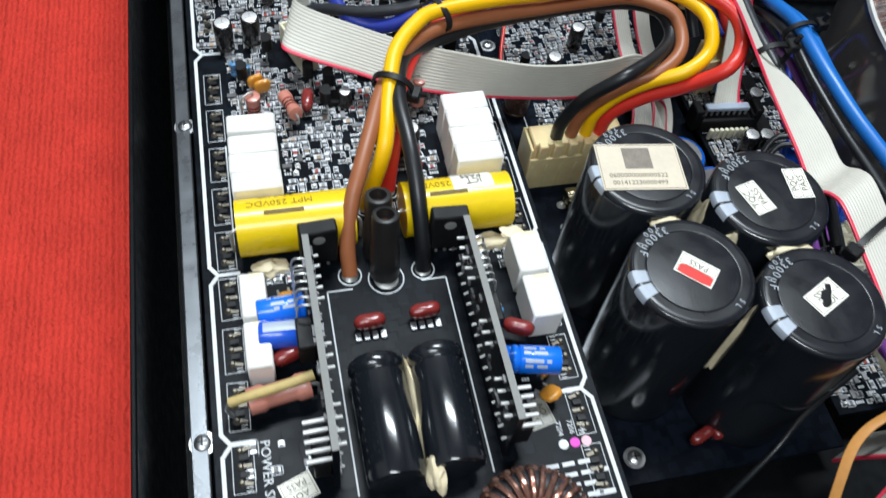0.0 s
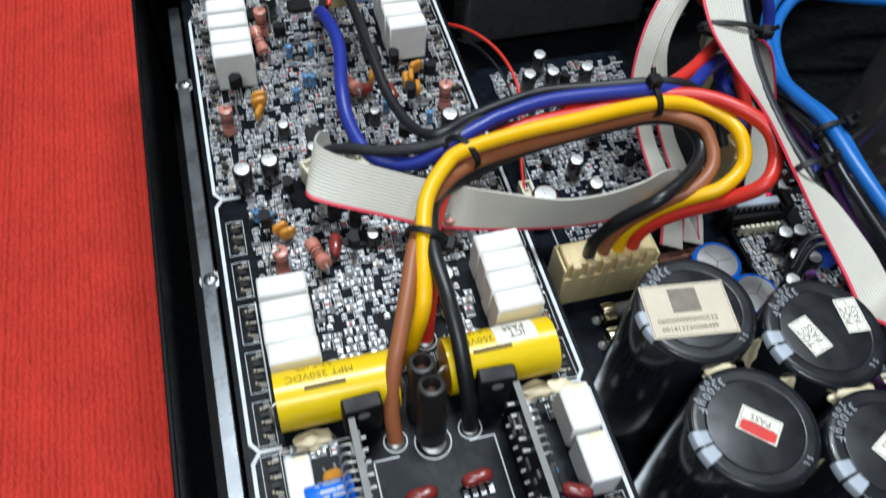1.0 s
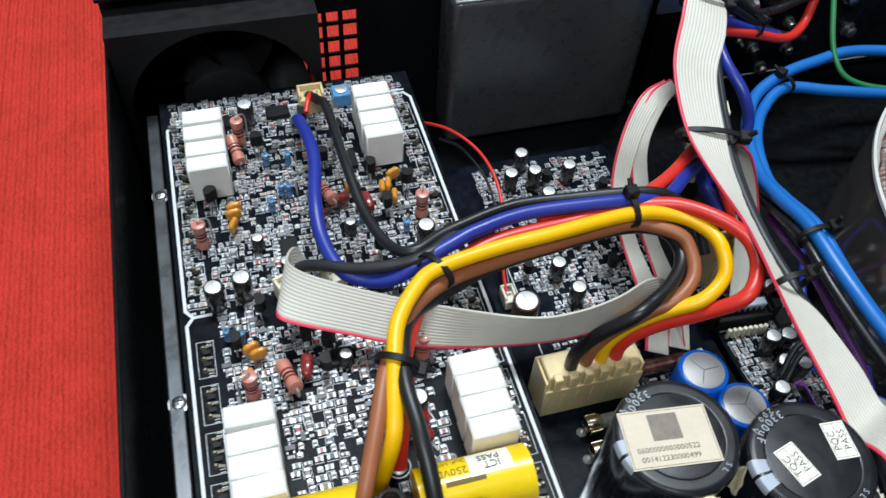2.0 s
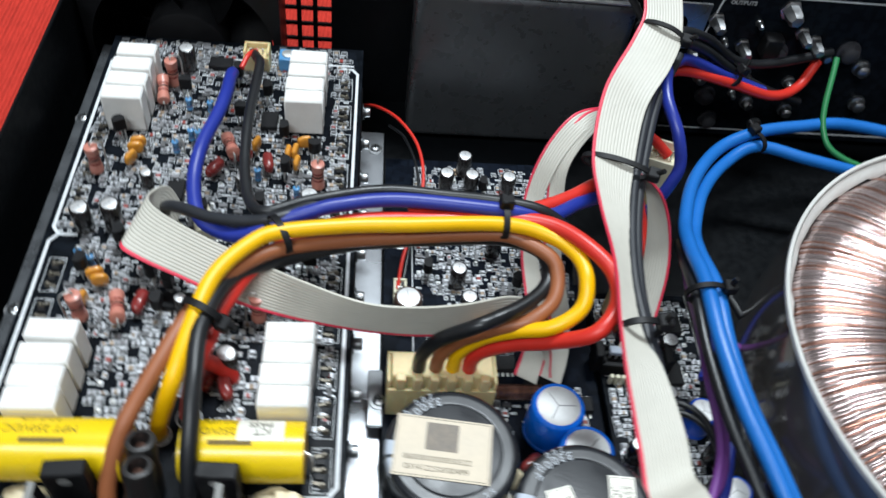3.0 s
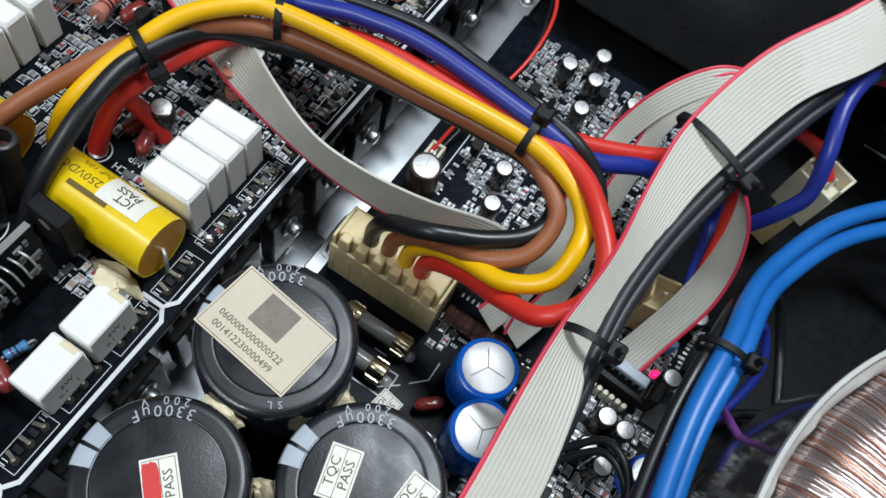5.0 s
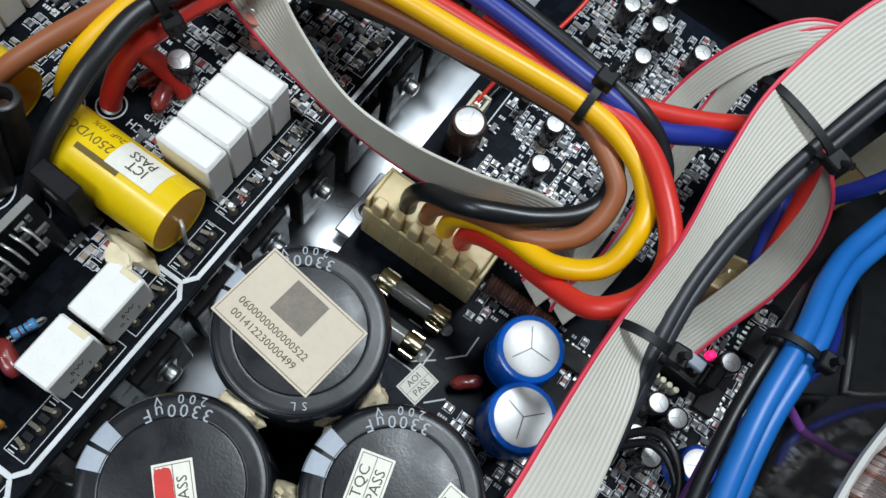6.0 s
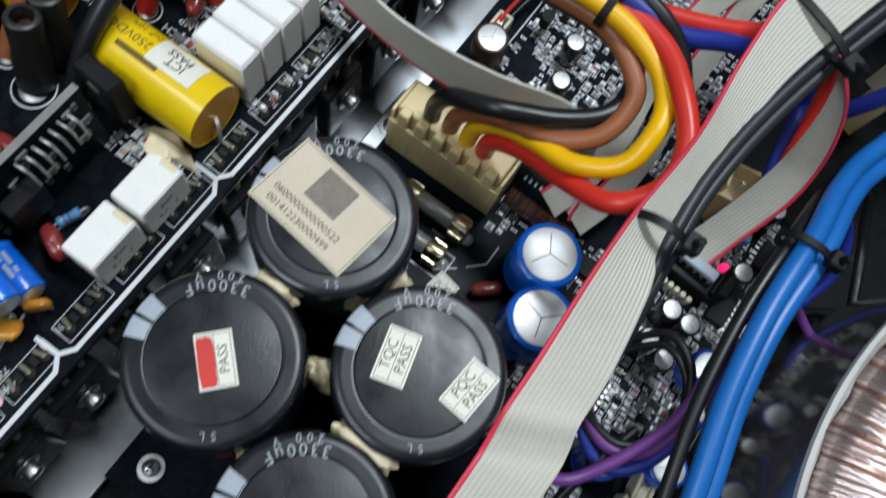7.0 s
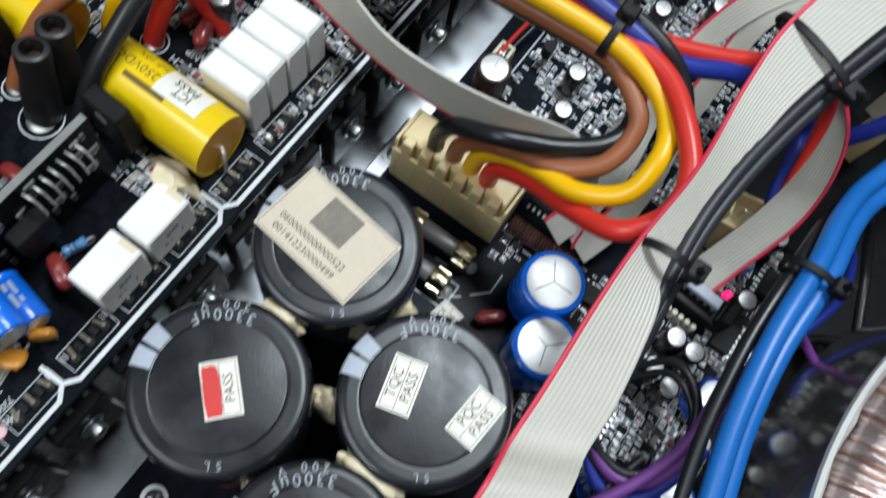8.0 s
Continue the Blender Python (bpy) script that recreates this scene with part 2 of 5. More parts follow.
def rod(bm, p, q, r, seg=16, bevel=0.0):
    length = (Vector(q) - Vector(p)).length
    b = min(bevel, r * 0.9)
    prof = [(0, 0), (0, r - b), (b * 0.3, r - b * 0.3), (b, r), (length - b, r), (length - b * 0.3, r - b * 0.3), (length, r - b), (length, 0)] if b else [(0, 0), (0, r), (length, r), (length, 0)]
    return turned(bm, p, q, prof, seg)


def smooth(points, steps=8):
    """A soft line through the points."""
    pts = [Vector(p) for p in points]
    pts = [2 * pts[0] - pts[1]] + pts + [2 * pts[-1] - pts[-2]]
    out = []
    for a, b, c, d in zip(pts, pts[1:], pts[2:], pts[3:]):
        for i in range(steps):
            t = i / steps
            out.append(0.5 * (2 * b + (c - a) * t + (2 * a - 5 * b + 4 * c - d) * t * t + (3 * b - a - 3 * c + d) * t ** 3))
    out.append(pts[-2])
    return out


def tube(bm, points, r, seg=12, steps=8):
    """A round wire along the points, with closed ends."""
    line = smooth(points, steps)
    up = Vector((0.13, 0.31, 0.94))
    rings = []
    for i, p in enumerate(line):
        d = (line[min(i + 1, len(line) - 1)] - line[max(i - 1, 0)]).normalized()
        up = (up - d * up.dot(d)).normalized()
        side = d.cross(up)
        rings.append([bm.verts.new(p + r * (math.cos(2 * math.pi * k / seg) * up + math.sin(2 * math.pi * k / seg) * side)) for k in range(seg)])
    for a, b in zip(rings, rings[1:]):
        for k in range(seg):
            bm.faces.new((a[k], a[(k + 1) % seg], b[(k + 1) % seg], b[k]))
    bm.faces.new(rings[0])
    bm.faces.new(rings[-1][::-1])
    return bm


def strip(bm, points, sides, lo, hi, thick=0.9, ribs=1, steps=8):
    """A flat ribbed band along the points; sides are half-width vectors, lo to hi the share of the width that it covers."""
    line, half = smooth(points, steps), smooth(sides, steps)
    rows = []
    n = ribs * 6
    for i, p in enumerate(line):
        d = (line[min(i + 1, len(line) - 1)] - line[max(i - 1, 0)]).normalized()
        w = half[i]
        up = w.cross(d).normalized()
        ring = []
        for k in range(n + 1):
            u = lo + (hi - lo) * k / n
            h = thick * (0.7 + 0.3 * abs(math.sin(math.pi * k / 6)))
            ring.append((p + w * u, up * h * 0.5))
        rows.append([bm.verts.new(c + h) for c, h in ring] + [bm.verts.new(c - h) for c, h in reversed(ring)])
    m = len(rows[0])
    for a, b in zip(rows, rows[1:]):
        for k in range(m):
            bm.faces.new((a[k], a[(k + 1) % m], b[(k + 1) % m], b[k]))
    bm.faces.new(rows[0])
    bm.faces.new(rows[-1][::-1])
    return bm


def text(bm, body, size, m, depth=0.06):
    """Printed characters, laid flat with the matrix m (millimetres)."""
    cu = bpy.data.curves.new("print", "FONT")
    cu.body, cu.size, cu.align_x, cu.align_y, cu.resolution_u = body, size, "CENTER", "CENTER", 2
    cu.extrude = depth / 2
    ob = bpy.data.objects.new("print", cu)
    scene.collection.objects.link(ob)
    me = bpy.data.meshes.new_from_object(ob)
    bpy.data.objects.remove(ob)
    me.transform(m)
    bm.from_mesh(me)
    bpy.data.meshes.remove(me)
    return bm


def flat(x, y, z, turn=0.0, tilt=0.0, lean=0.0):
    return Matrix.LocRotScale((x, y, z), Euler((radians(tilt), radians(lean), radians(turn))), None)


def mesh_of(name, bm, mat, soft=True):
    bmesh.ops.recalc_face_normals(bm, faces=bm.faces)
    bmesh.ops.scale(bm, vec=(MM, MM, MM), verts=bm.verts)
    me = bpy.data.meshes.new(name)
    bm.to_mesh(me)
    bm.free()
    me.materials.append(mat)
    if soft:
        me.shade_smooth()
        me.set_sharp_from_angle(angle=radians(38))
    return me


def thing(name, x, y, z, label, category, group="", kind="", turn=0.0):
    """An empty at the thing's base, which its parts hang from."""
    ob = new(name)
    ob.empty_display_size = 0.002
    ob.matrix_basis = pose(x * MM, y * MM, z * MM, 0, 0, turn)
    return tagged(ob, label, category, group, kind)


def part(name, bm, mat, parent, label="", soft=True):
    ob = new(name, mesh_of(name, bm, mat, soft))
    ob.parent = parent
    return tagged(ob, label)


def single(name, bm, mat, label, category, group="", kind="", at=(0, 0, 0), turn=0.0, soft=True):
    """A thing that is one mesh."""
    ob = new(name, mesh_of(name, bm, mat, soft))
    ob.matrix_basis = pose(at[0] * MM, at[1] * MM, at[2] * MM, 0, 0, turn)
    return tagged(ob, label, category, group, kind)


def again(ob, x, y, z, turn=0.0, tilt=0.0):
    return copy_thing(ob, pose(x * MM, y * MM, z * MM, tilt, 0, turn))


def new_bm():
    return bmesh.new()


def shared(name, me, parent, x, y, z, turn=0.0, tilt=0.0, scale=(1, 1, 1)):
    """One more piece on an existing mesh."""
    ob = new(name, me)
    ob.parent = parent
    ob.matrix_basis = pose(x * MM, y * MM, z * MM, tilt, 0, turn) @ Matrix.Diagonal((*scale, 1))
    return ob

# ---- plan, in millimetres ----
Z_BOARD, Z_PSU, Z_CTRL = 50.0, 12.0, 14.0
WALL_X, REAR_Y, FRONT_Y, RIGHT_X = -112.0, 222.0, -190.0, 345.0

# ---- the room and the table ----
single("ground", box(new_bm(), 100, 0, -14, 1700, 1700, 2), CLOTH, "bright red ribbed cloth spread under the amplifier", "cloth", kind="structure", soft=False)
for name, x, y, sx, sy in (("wall_north", 100, 1400, 2860, 60), ("wall_south", 100, -1400, 2860, 60), ("wall_east", 1500, 0, 60, 2740), ("wall_west", -1300, 0, 60, 2740)):
    single(name, box(new_bm(), x, y, -760, sx, sy, 2800), PLASTER, "plain pale plastered room wall", "wall", kind="structure", soft=False)
single("ceiling", box(new_bm(), 100, 0, 2042, 2860, 2860, 40), PLASTER, "plain pale room ceiling", "ceiling", kind="structure", soft=False)
single("floor", box(new_bm(), 100, 0, -790, 2860, 2860, 28), PLASTER, "plain room floor below the table", "floor", kind="structure", soft=False)

table = thing("table", 100, 0, -760, "plain table under the red cloth", "table")
part("tabletop", box(new_bm(), 0, 0, 716, 1690, 1690, 29, 2), PLASTER, table)
for x in (-780, 780):
    for y in (-780, 780):
        part("leg", box(new_bm(), x, y, 0, 60, 60, 716, 3), PLASTER, table)

# ---- the chassis ----
chassis = thing("chassis", 0, 0, 0, "open black powder-coated steel amplifier chassis without its lid", "chassis")
cx, cw = (WALL_X + RIGHT_X) / 2, RIGHT_X - WALL_X
part("base_plate", box(new_bm(), cx, (REAR_Y + FRONT_Y) / 2, -1.5, cw + 3, REAR_Y - FRONT_Y + 3, 1.5), STEEL_BLACK, chassis)
part("side_wall", box(new_bm(), WALL_X - 0.75, (REAR_Y + FRONT_Y) / 2, 0, 1.5, REAR_Y - FRONT_Y, 71, 0.4), STEEL_BLACK, chassis)
part("side_wall", box(new_bm(), RIGHT_X + 0.75, (REAR_Y + FRONT_Y) / 2, 0, 1.5, REAR_Y - FRONT_Y, 71, 0.4), STEEL_BLACK, chassis)
part("front_wall", box(new_bm(), cx, FRONT_Y - 0.75, 0, cw + 3, 1.5, 84, 0.4), STEEL_BLACK, chassis)
for x in (WALL_X + 25, RIGHT_X - 25):
    for y in (FRONT_Y + 25, REAR_Y - 25):
        part("foot", rod(new_bm(), (x, y, -12), (x, y, -1.5), 9, 20, 1.5), EPOXY, chassis)


def rear_panel():
    """Steel rear panel with a square cut-out for the fan and a folded lip."""
    bm = new_bm()
    for x0, x1, z0, z1 in ((-113, -43, 0, 88), (-13, 347, 0, 88), (-43, -13, 0, 27), (-43, -13, 64, 88)):
        box(bm, (x0 + x1) / 2, REAR_Y, z0, x1 - x0, 1.5, z1 - z0)
    part("rear_panel", bm, STEEL_BLACK, chassis)
    part("rear_lip", box(new_bm(), 117, REAR_Y - 5.5, 86.6, 460, 10, 1.4, 0.4), STEEL_BLACK, chassis)
    for i in range(4):
        part("vent_bar", box(new_bm(), -28, REAR_Y + 0.2, 33 + i * 8, 30, 1.2, 1.6), STEEL_BLACK, chassis)
    for x in (-35, -27, -20):
        part("vent_bar", box(new_bm(), x, REAR_Y - 0.4, 27, 2.0, 1.0, 37), STEEL_BLACK, chassis)


rear_panel()


def cooling_fan():
    fan = thing("cooling_fan", -72, 208, 2, "square black plastic cooling fan mounted inside the rear vents", "fan")
    bm = new_bm()
    seg = 48
    outer, inner = [], []
    for y in (-11, 11):
        ro, ri = [], []
        for i in range(seg):
            a = 2 * math.pi * i / seg
            c, s = math.cos(a), math.sin(a)
            k = 39.5 / max(abs(c), abs(s))
            ro.append(bm.verts.new((c * k, y, 40 + s * k)))
            ri.append(bm.verts.new((c * 37, y, 40 + s * 37)))
        outer.append(ro)
        inner.append(ri)
    for i in range(seg):
        j = (i + 1) % seg
        bm.faces.new((outer[0][i], outer[0][j], inner[0][j], inner[0][i]))
        bm.faces.new((outer[1][i], outer[1][j], inner[1][j], inner[1][i]))
        bm.faces.new((outer[0][i], outer[0][j], outer[1][j], outer[1][i]))
        bm.faces.new((inner[0][i], inner[0][j], inner[1][j], inner[1][i]))
    part("frame", bm, EPOXY, fan)
    part("hub", rod(new_bm(), (0, -9, 40), (0, 8, 40), 17, 32, 1.5), EPOXY, fan)
    for i in range(7):
        a = 2 * math.pi * i / 7
        bm = new_bm()
        rows = []
        for k in range(5):
            r = 16.5 + k * 4.8
            for side in (-1, 1):
                b = a + side * 0.24 + 0.06 * k
                rows.append(bm.verts.new((r * math.cos(b), side * 6.5, 40 + r * math.sin(b))))
        for k in range(4):
            bm.faces.new((rows[2 * k], rows[2 * k + 1], rows[2 * k + 3], rows[2 * k + 2]))
        bmesh.ops.solidify(bm, geom=bm.faces[:], thickness=1.2)
        part("blade", bm, EPOXY, fan)


cooling_fan()


def steel_box():
    """Folded grey sheet-metal cover beside the fan."""
    cover = thing("metal_cover", 67.5, 205.5, 0, "grey coated sheet-metal cover box with softly folded edges", "metal box")
    part("cover", box(new_bm(), 0, 0, 3, 91, 21, 76, 3.5), STEEL_GREY, cover)
    # Added bright strip that draws the highlight on the cover's folded top edge.
    part("lip", box(new_bm(), 0, -9.2, 78.7, 90, 2.2, 1.3, 0.4), ALU_BRIGHT, cover, "bright strip for the highlight along the top edge")
    for x in (14, 21, 28, 36):
        part("terminal", box(new_bm(), x, 4, 79.2, 6, 8, 9, 1.0), NYLON_PALE, cover, "cream plastic terminal")


steel_box()


def bracket():
    br = thing("steel_bracket", 131, 199.5, 0, "bright zinc-plated steel bracket with a round hole", "bracket")
    bm = new_bm()
    seg = 24
    for y in (-0.6, 0.6):
        ro, ri = [], []
        for i in range(seg):
            a = 2 * math.pi * i / seg + math.pi / 4
            c, s = math.cos(a), math.sin(a)
            k = 1 / max(abs(c), abs(s))
            ro.append(bm.verts.new((c * k * 13, y, 69 + s * k * 11)))
            ri.append(bm.verts.new((c * 5.5, y, 69 + s * 5.5)))
        for i in range(seg):
            j = (i + 1) % seg
            bm.faces.new((ro[i], ro[j], ri[j], ri[i]))
    rings = [v for v in bm.verts]
    for i in range(seg):
        j = (i + 1) % seg
        bm.faces.new((rings[2 * i], rings[2 * j], rings[2 * seg + 2 * j], rings[2 * seg + 2 * i]))
        bm.faces.new((rings[2 * i + 1], rings[2 * j + 1], rings[2 * seg + 2 * j + 1], rings[2 * seg + 2 * i + 1]))
    part("plate", bm, ALU_BRIGHT, br)
    part("foot_plate", box(new_bm(), 0, 4, 0, 20, 8, 1.2), STEEL, br)
    part("post", box(new_bm(), 0, 0.9, 1.2, 20, 0.8, 57), STEEL_BLACK, br)


bracket()


def output_board():
    ob = thing("output_board", 225, 205, 0, "upright black circuit board with the speaker output terminals", "circuit board")
    part("board", box(new_bm(), 0, 0, 6, 168, 1.6, 79), PCB, ob)
    part("top_edge", box(new_bm(), 0, -0.1, 85, 168, 2.0, 1.1), FIBRE, ob, "pale board edge")
    part("print_line", box(new_bm(), 0, -0.85, 9, 164, 0.12, 0.8), SILK, ob)
    part("print_line", box(new_bm(), 0, -0.85, 82, 164, 0.12, 0.6), SILK, ob)
    part("print_line", box(new_bm(), -76, -0.85, 62, 0.7, 0.12, 20, 0, 0, 0, 8), SILK, ob)
    bm = new_bm()
    text(bm, "OUTPUTS", 2.6, flat(-66, -0.9, 78.6, 0, 90))
    part("lettering", bm, SILK, ob, "white printed word")
    big_nuts = [(-75, 70, 3.6), (-45, 77, 4.8), (-59, 58, 3.4), (-28, 62, 3.6), (-82, 56, 3.0), (-35, 66, 3.2)]
    caps = [(-43, 55, 5.8), (-66, 30, 4.8), (-60, 16, 4.5), (-10, 58, 5.4)]
    dots = [(-70, 52, 2.2), (-52, 44, 2.6), (-80, 24, 2.6), (-45, 27, 3.2), (-30, 40, 3), (-20, 56, 3.0), (0, 50, 4), (-36, 14, 3.5), (-72, 40, 3.2), (-64, 47, 2.2), (-25, 24, 3.4), (8, 30, 4), (-82, 44, 1.8), (-54, 32, 1.8), (-68, 60, 1.6), (-56, 70, 1.6)]
    for kind, rows in ((STEEL, big_nuts), (FERRITE, caps), (STEEL, dots)):
        for x, z, r in rows:
            tall = 1.9 if rows is big_nuts else 1.0
            bm = turned(new_bm(), (x, -0.8, z), (x, -9, z), [(0, 0), (0, r), (1.2, r), (1.6, r * 0.78), (4.2 * tall, r * 0.72), (5.0 * tall, r * 0.5), (5.2 * tall, 0)], 6 if rows is big_nuts else 18)
            part("solder_post", bm, kind, ob)
    for x, z in ((-79, 59), (-81, 23), (-48, 62)):
        part("terminal_block", box(new_bm(), x, -4.4, z - 6, 8, 7, 10, 0.7), EPOXY, ob)


output_board()


def speaker_plug(x, y, r, h, mat, label):
    plug = thing("speaker_plug", x, y, -12, label, "plug", "plugs behind the amplifier")
    bm = new_bm()
    prof = [(0, 0), (0, r)]
    for i in range(10):
        z = 2 + i * (h - 8) / 10
        prof += [(z, r), (z + 1.2, r * 0.93), (z + 2.2, r)]
    prof += [(h - 4, r * 0.8), (h, r * 0.62), (h, 0)]
    part("barrel", turned(bm, (0, 0, 0), (0, 0, 1), prof, 28), mat, plug)
    part("cap", rod(new_bm(), (0, 0, h - 0.2), (0, 0, h + 6), r * 0.45, 20, 1), EPOXY, plug)


speaker_plug(186, 246, 11, 92, EPOXY, "ribbed black speaker plug standing behind the chassis")
speaker_plug(160, 262, 6, 100, TAPE, "clear ribbed plastic cable plug")

# ---- the amplifier board ----
board = thing("amplifier_board", 0, 0, Z_BOARD, "glossy black amplifier circuit board with white printed outlines", "circuit board")
part("board", box(new_bm(), -48.35, 36, -1.6, 100.4, 317, 1.6, 0.25), PCB, board)


def path_line(bm, pts, w=1.0, h=0.12, z=0.0):
    """A printed line through flat points."""
    for i, ((x0, y0), (x1, y1)) in enumerate(zip(pts, pts[1:])):
        a = math.degrees(math.atan2(y1 - y0, x1 - x0))
        box(bm, (x0 + x1) / 2, (y0 + y1) / 2, z, math.hypot(x1 - x0, y1 - y0) + w * 0.6, w, h + 0.015 * (i % 2), 0, a)
    return bm


for lo, hi in ((-118, -50), (-50, 0), (0, 88.5), (88.5, 181)):
    path = [(-94.6, lo + 0.7), (-96.3, lo + 3.0), (-96.3, hi - 3.0), (-94.6, hi - 0.7)]
    part("print_outline", path_line(new_bm(), path, 1.05), SILK, board)
    part("print_outline", path_line(new_bm(), [(-96.5 - x, y) for x, y in path], 1.05), SILK, board)
    for x0, x1 in ((-94.4, -88.4), (-8.1, -2.1)):
        part("print_bar", path_line(new_bm(), [(x0, hi), (x1, hi)], 1.05, 0.16), SILK, board)
bm = new_bm()
path_line(bm, [(-94, 183), (-80, 183), (-78, 180), (-60, 180), (-58, 183), (-20, 183), (-2, 183)], 0.8)
part("print_outline", bm, SILK, board)
bm = new_bm()
for x0, x1, y0, y1 in ((-65, -58, -10, -68), (-38, -31, -10, -68)):
    path_line(bm, [(x0, y0), (x1, y0)], 0.4)
path_line(bm, [(-65, -10), (-65, -68)], 0.4)
path_line(bm, [(-31, -10), (-31, -68)], 0.4)
path_line(bm, [(-88, -1.5), (-68, -1.5)], 0.4)
path_line(bm, [(-28, -1), (-6, -1)], 0.4)
path_line(bm, [(-89, 14), (-89, 47)], 0.4)
part("print_line", bm, SILK, board)


def rings(bm, x, y, r, w=0.35, z=0.0, h=0.14):
    turned(bm, (x, y, z), (x, y, z + 1), [(0, r - w), (h, r - w), (h, r), (0, r), (0, r - w)], 28)


for x, y, r in ((-58, -5.5, 3.4), (-37, -6.5, 3.4), (-48, -8, 5.2), (-49.6, 17.8, 3.4), (-42.3, 23.2, 3.6), (-31.9, 35.6, 3.4)):
    bm = new_bm()
    rings(bm, x, y, r)
    part("pad_ring", bm, SILK, board)
    part("pad", turned(new_bm(), (x, y, 0), (x, y, 1), [(0, 0), (0, r * 0.68), (0.5, r * 0.5), (0.8, 0)], 24), SOLDER, board)

bm = new_bm()
text(bm, "POWER SUPPLY", 3.4, flat(-86, -62, 0.05, -90))
part("lettering", bm, SILK, board, "white printed words")
bm = new_bm()
text(bm, "OUT CH", 3.0, flat(-31, 22.5, 0.05, 180))
text(bm, "AMP", 3.0, flat(-32, 26.5, 0.05, 180))
part("lettering", bm, SILK, board, "white printed words")
for i, (body, y) in enumerate((("7204", -60), ("7206", -60), ("7406", -60))):
    x = -11.5 + 3.1 * i
    bm = new_bm()
    text(bm, body, 2.0, flat(x, y, 0.05, -90))
    part("lettering", bm, SILK, board)
    dot = turned(new_bm(), (x, -64.3, 0), (x, -64.3, 1), [(0, 1.35), (0.14, 1.3), (0.14, 0)], 20)
    part("marker_dot", dot, (SILK, material("magenta_marker", (0.62, 0.03, 0.42), 0.5), material("pale_pink_marker", (0.72, 0.42, 0.48), 0.5))[i], board, ("white dot", "magenta dot", "pale pink dot")[i])
bm = new_bm()
for i in range(4):
    for k in range(3 + i % 2):
        box(bm, -16 + 4.2 * k, -69.5 - 2.8 * i, 0, 3.2, 1.1, 0.1)
part("small_print", bm, SILK, board, "rows of tiny white print")


def frame_lines(bm, sx, sy, w=0.35, h=0.1):
    for s in (-1, 1):
        box(bm, 0, s * sy / 2, 0, sx, w, h)
        box(bm, s * sx / 2, 0, 0, w, sy, h)


# leads of the power transistors that hang below both edges
bm = new_bm()
frame_lines(bm, 5.2, 13.2, 0.16)
for s in (-1, 1):
    for k in (0, 1):
        box(bm, 1.2, s * (6.2 - 0.9 * k), 0, 1.6, 0.22, 0.1)
me_frame = mesh_of("lead_frame_print", bm, SILK, False)
bm = new_bm()
turned(bm, (-0.6, 0, 0), (-0.6, 0, 1), [(0, 1.1), (0.4, 0.9), (0.8, 0.55), (1.2, 0.45), (1.3, 0)], 8)
box(bm, 0.9, 0, 0.1, 2.4, 0.9, 0.5)
me_lead = mesh_of("transistor_lead", bm, DULL_LEAD)
me_chip = mesh_of("lead_resistor", box(new_bm(), 0.3, 0, 0.02, 2.2, 1.4, 0.8), EPOXY)
rng = random.Random(4)
for side, x in ((0, -91.5), (1, -4.6)):
    y = -104
    while y < 176:
        if abs(y - 88) > 7 and abs(y + 50) > 5 and abs(y) > 5:
            turn = 180 * side + rng.uniform(-1, 1)
            shared("lead_frame_print", me_frame, board, x, y, 0, turn)
            for k in (-1, 0, 1):
                shared("transistor_lead", me_lead, board, x, y + 4.2 * k, 0.05, turn + 14 * k)
            for k in (-1, 1):
                shared("lead_resistor", me_chip, board, x, y + 2.2 * k, 0.05, turn)
        y += 16.0


class Heap:
    """Many little boxes gathered into one mesh."""

    def __init__(self):
        self.v, self.f = [], []

    def box(self, x, y, z, sx, sy, sz, a=0.0):
        c, s = math.cos(a), math.sin(a)
        n = len(self.v)
        for dz in (0, sz):
            for dx, dy in ((-1, -1), (1, -1), (1, 1), (-1, 1)):
                u, w = dx * sx / 2, dy * sy / 2
                self.v.append(((x + u * c - w * s) * MM, (y + u * s + w * c) * MM, (z + dz) * MM))
        for q in ((0, 1, 5, 4), (1, 2, 6, 5), (2, 3, 7, 6), (3, 0, 4, 7), (4, 5, 6, 7)):
            self.f.append(tuple(n + i for i in q))

    def done(self, name, mat, parent, label):
        me = bpy.data.meshes.new(name)
        me.from_pydata(self.v, [], self.f)
        me.materials.append(mat)
        ob = new(name, me)
        ob.parent = parent
        return tagged(ob, label, kind="stuff")


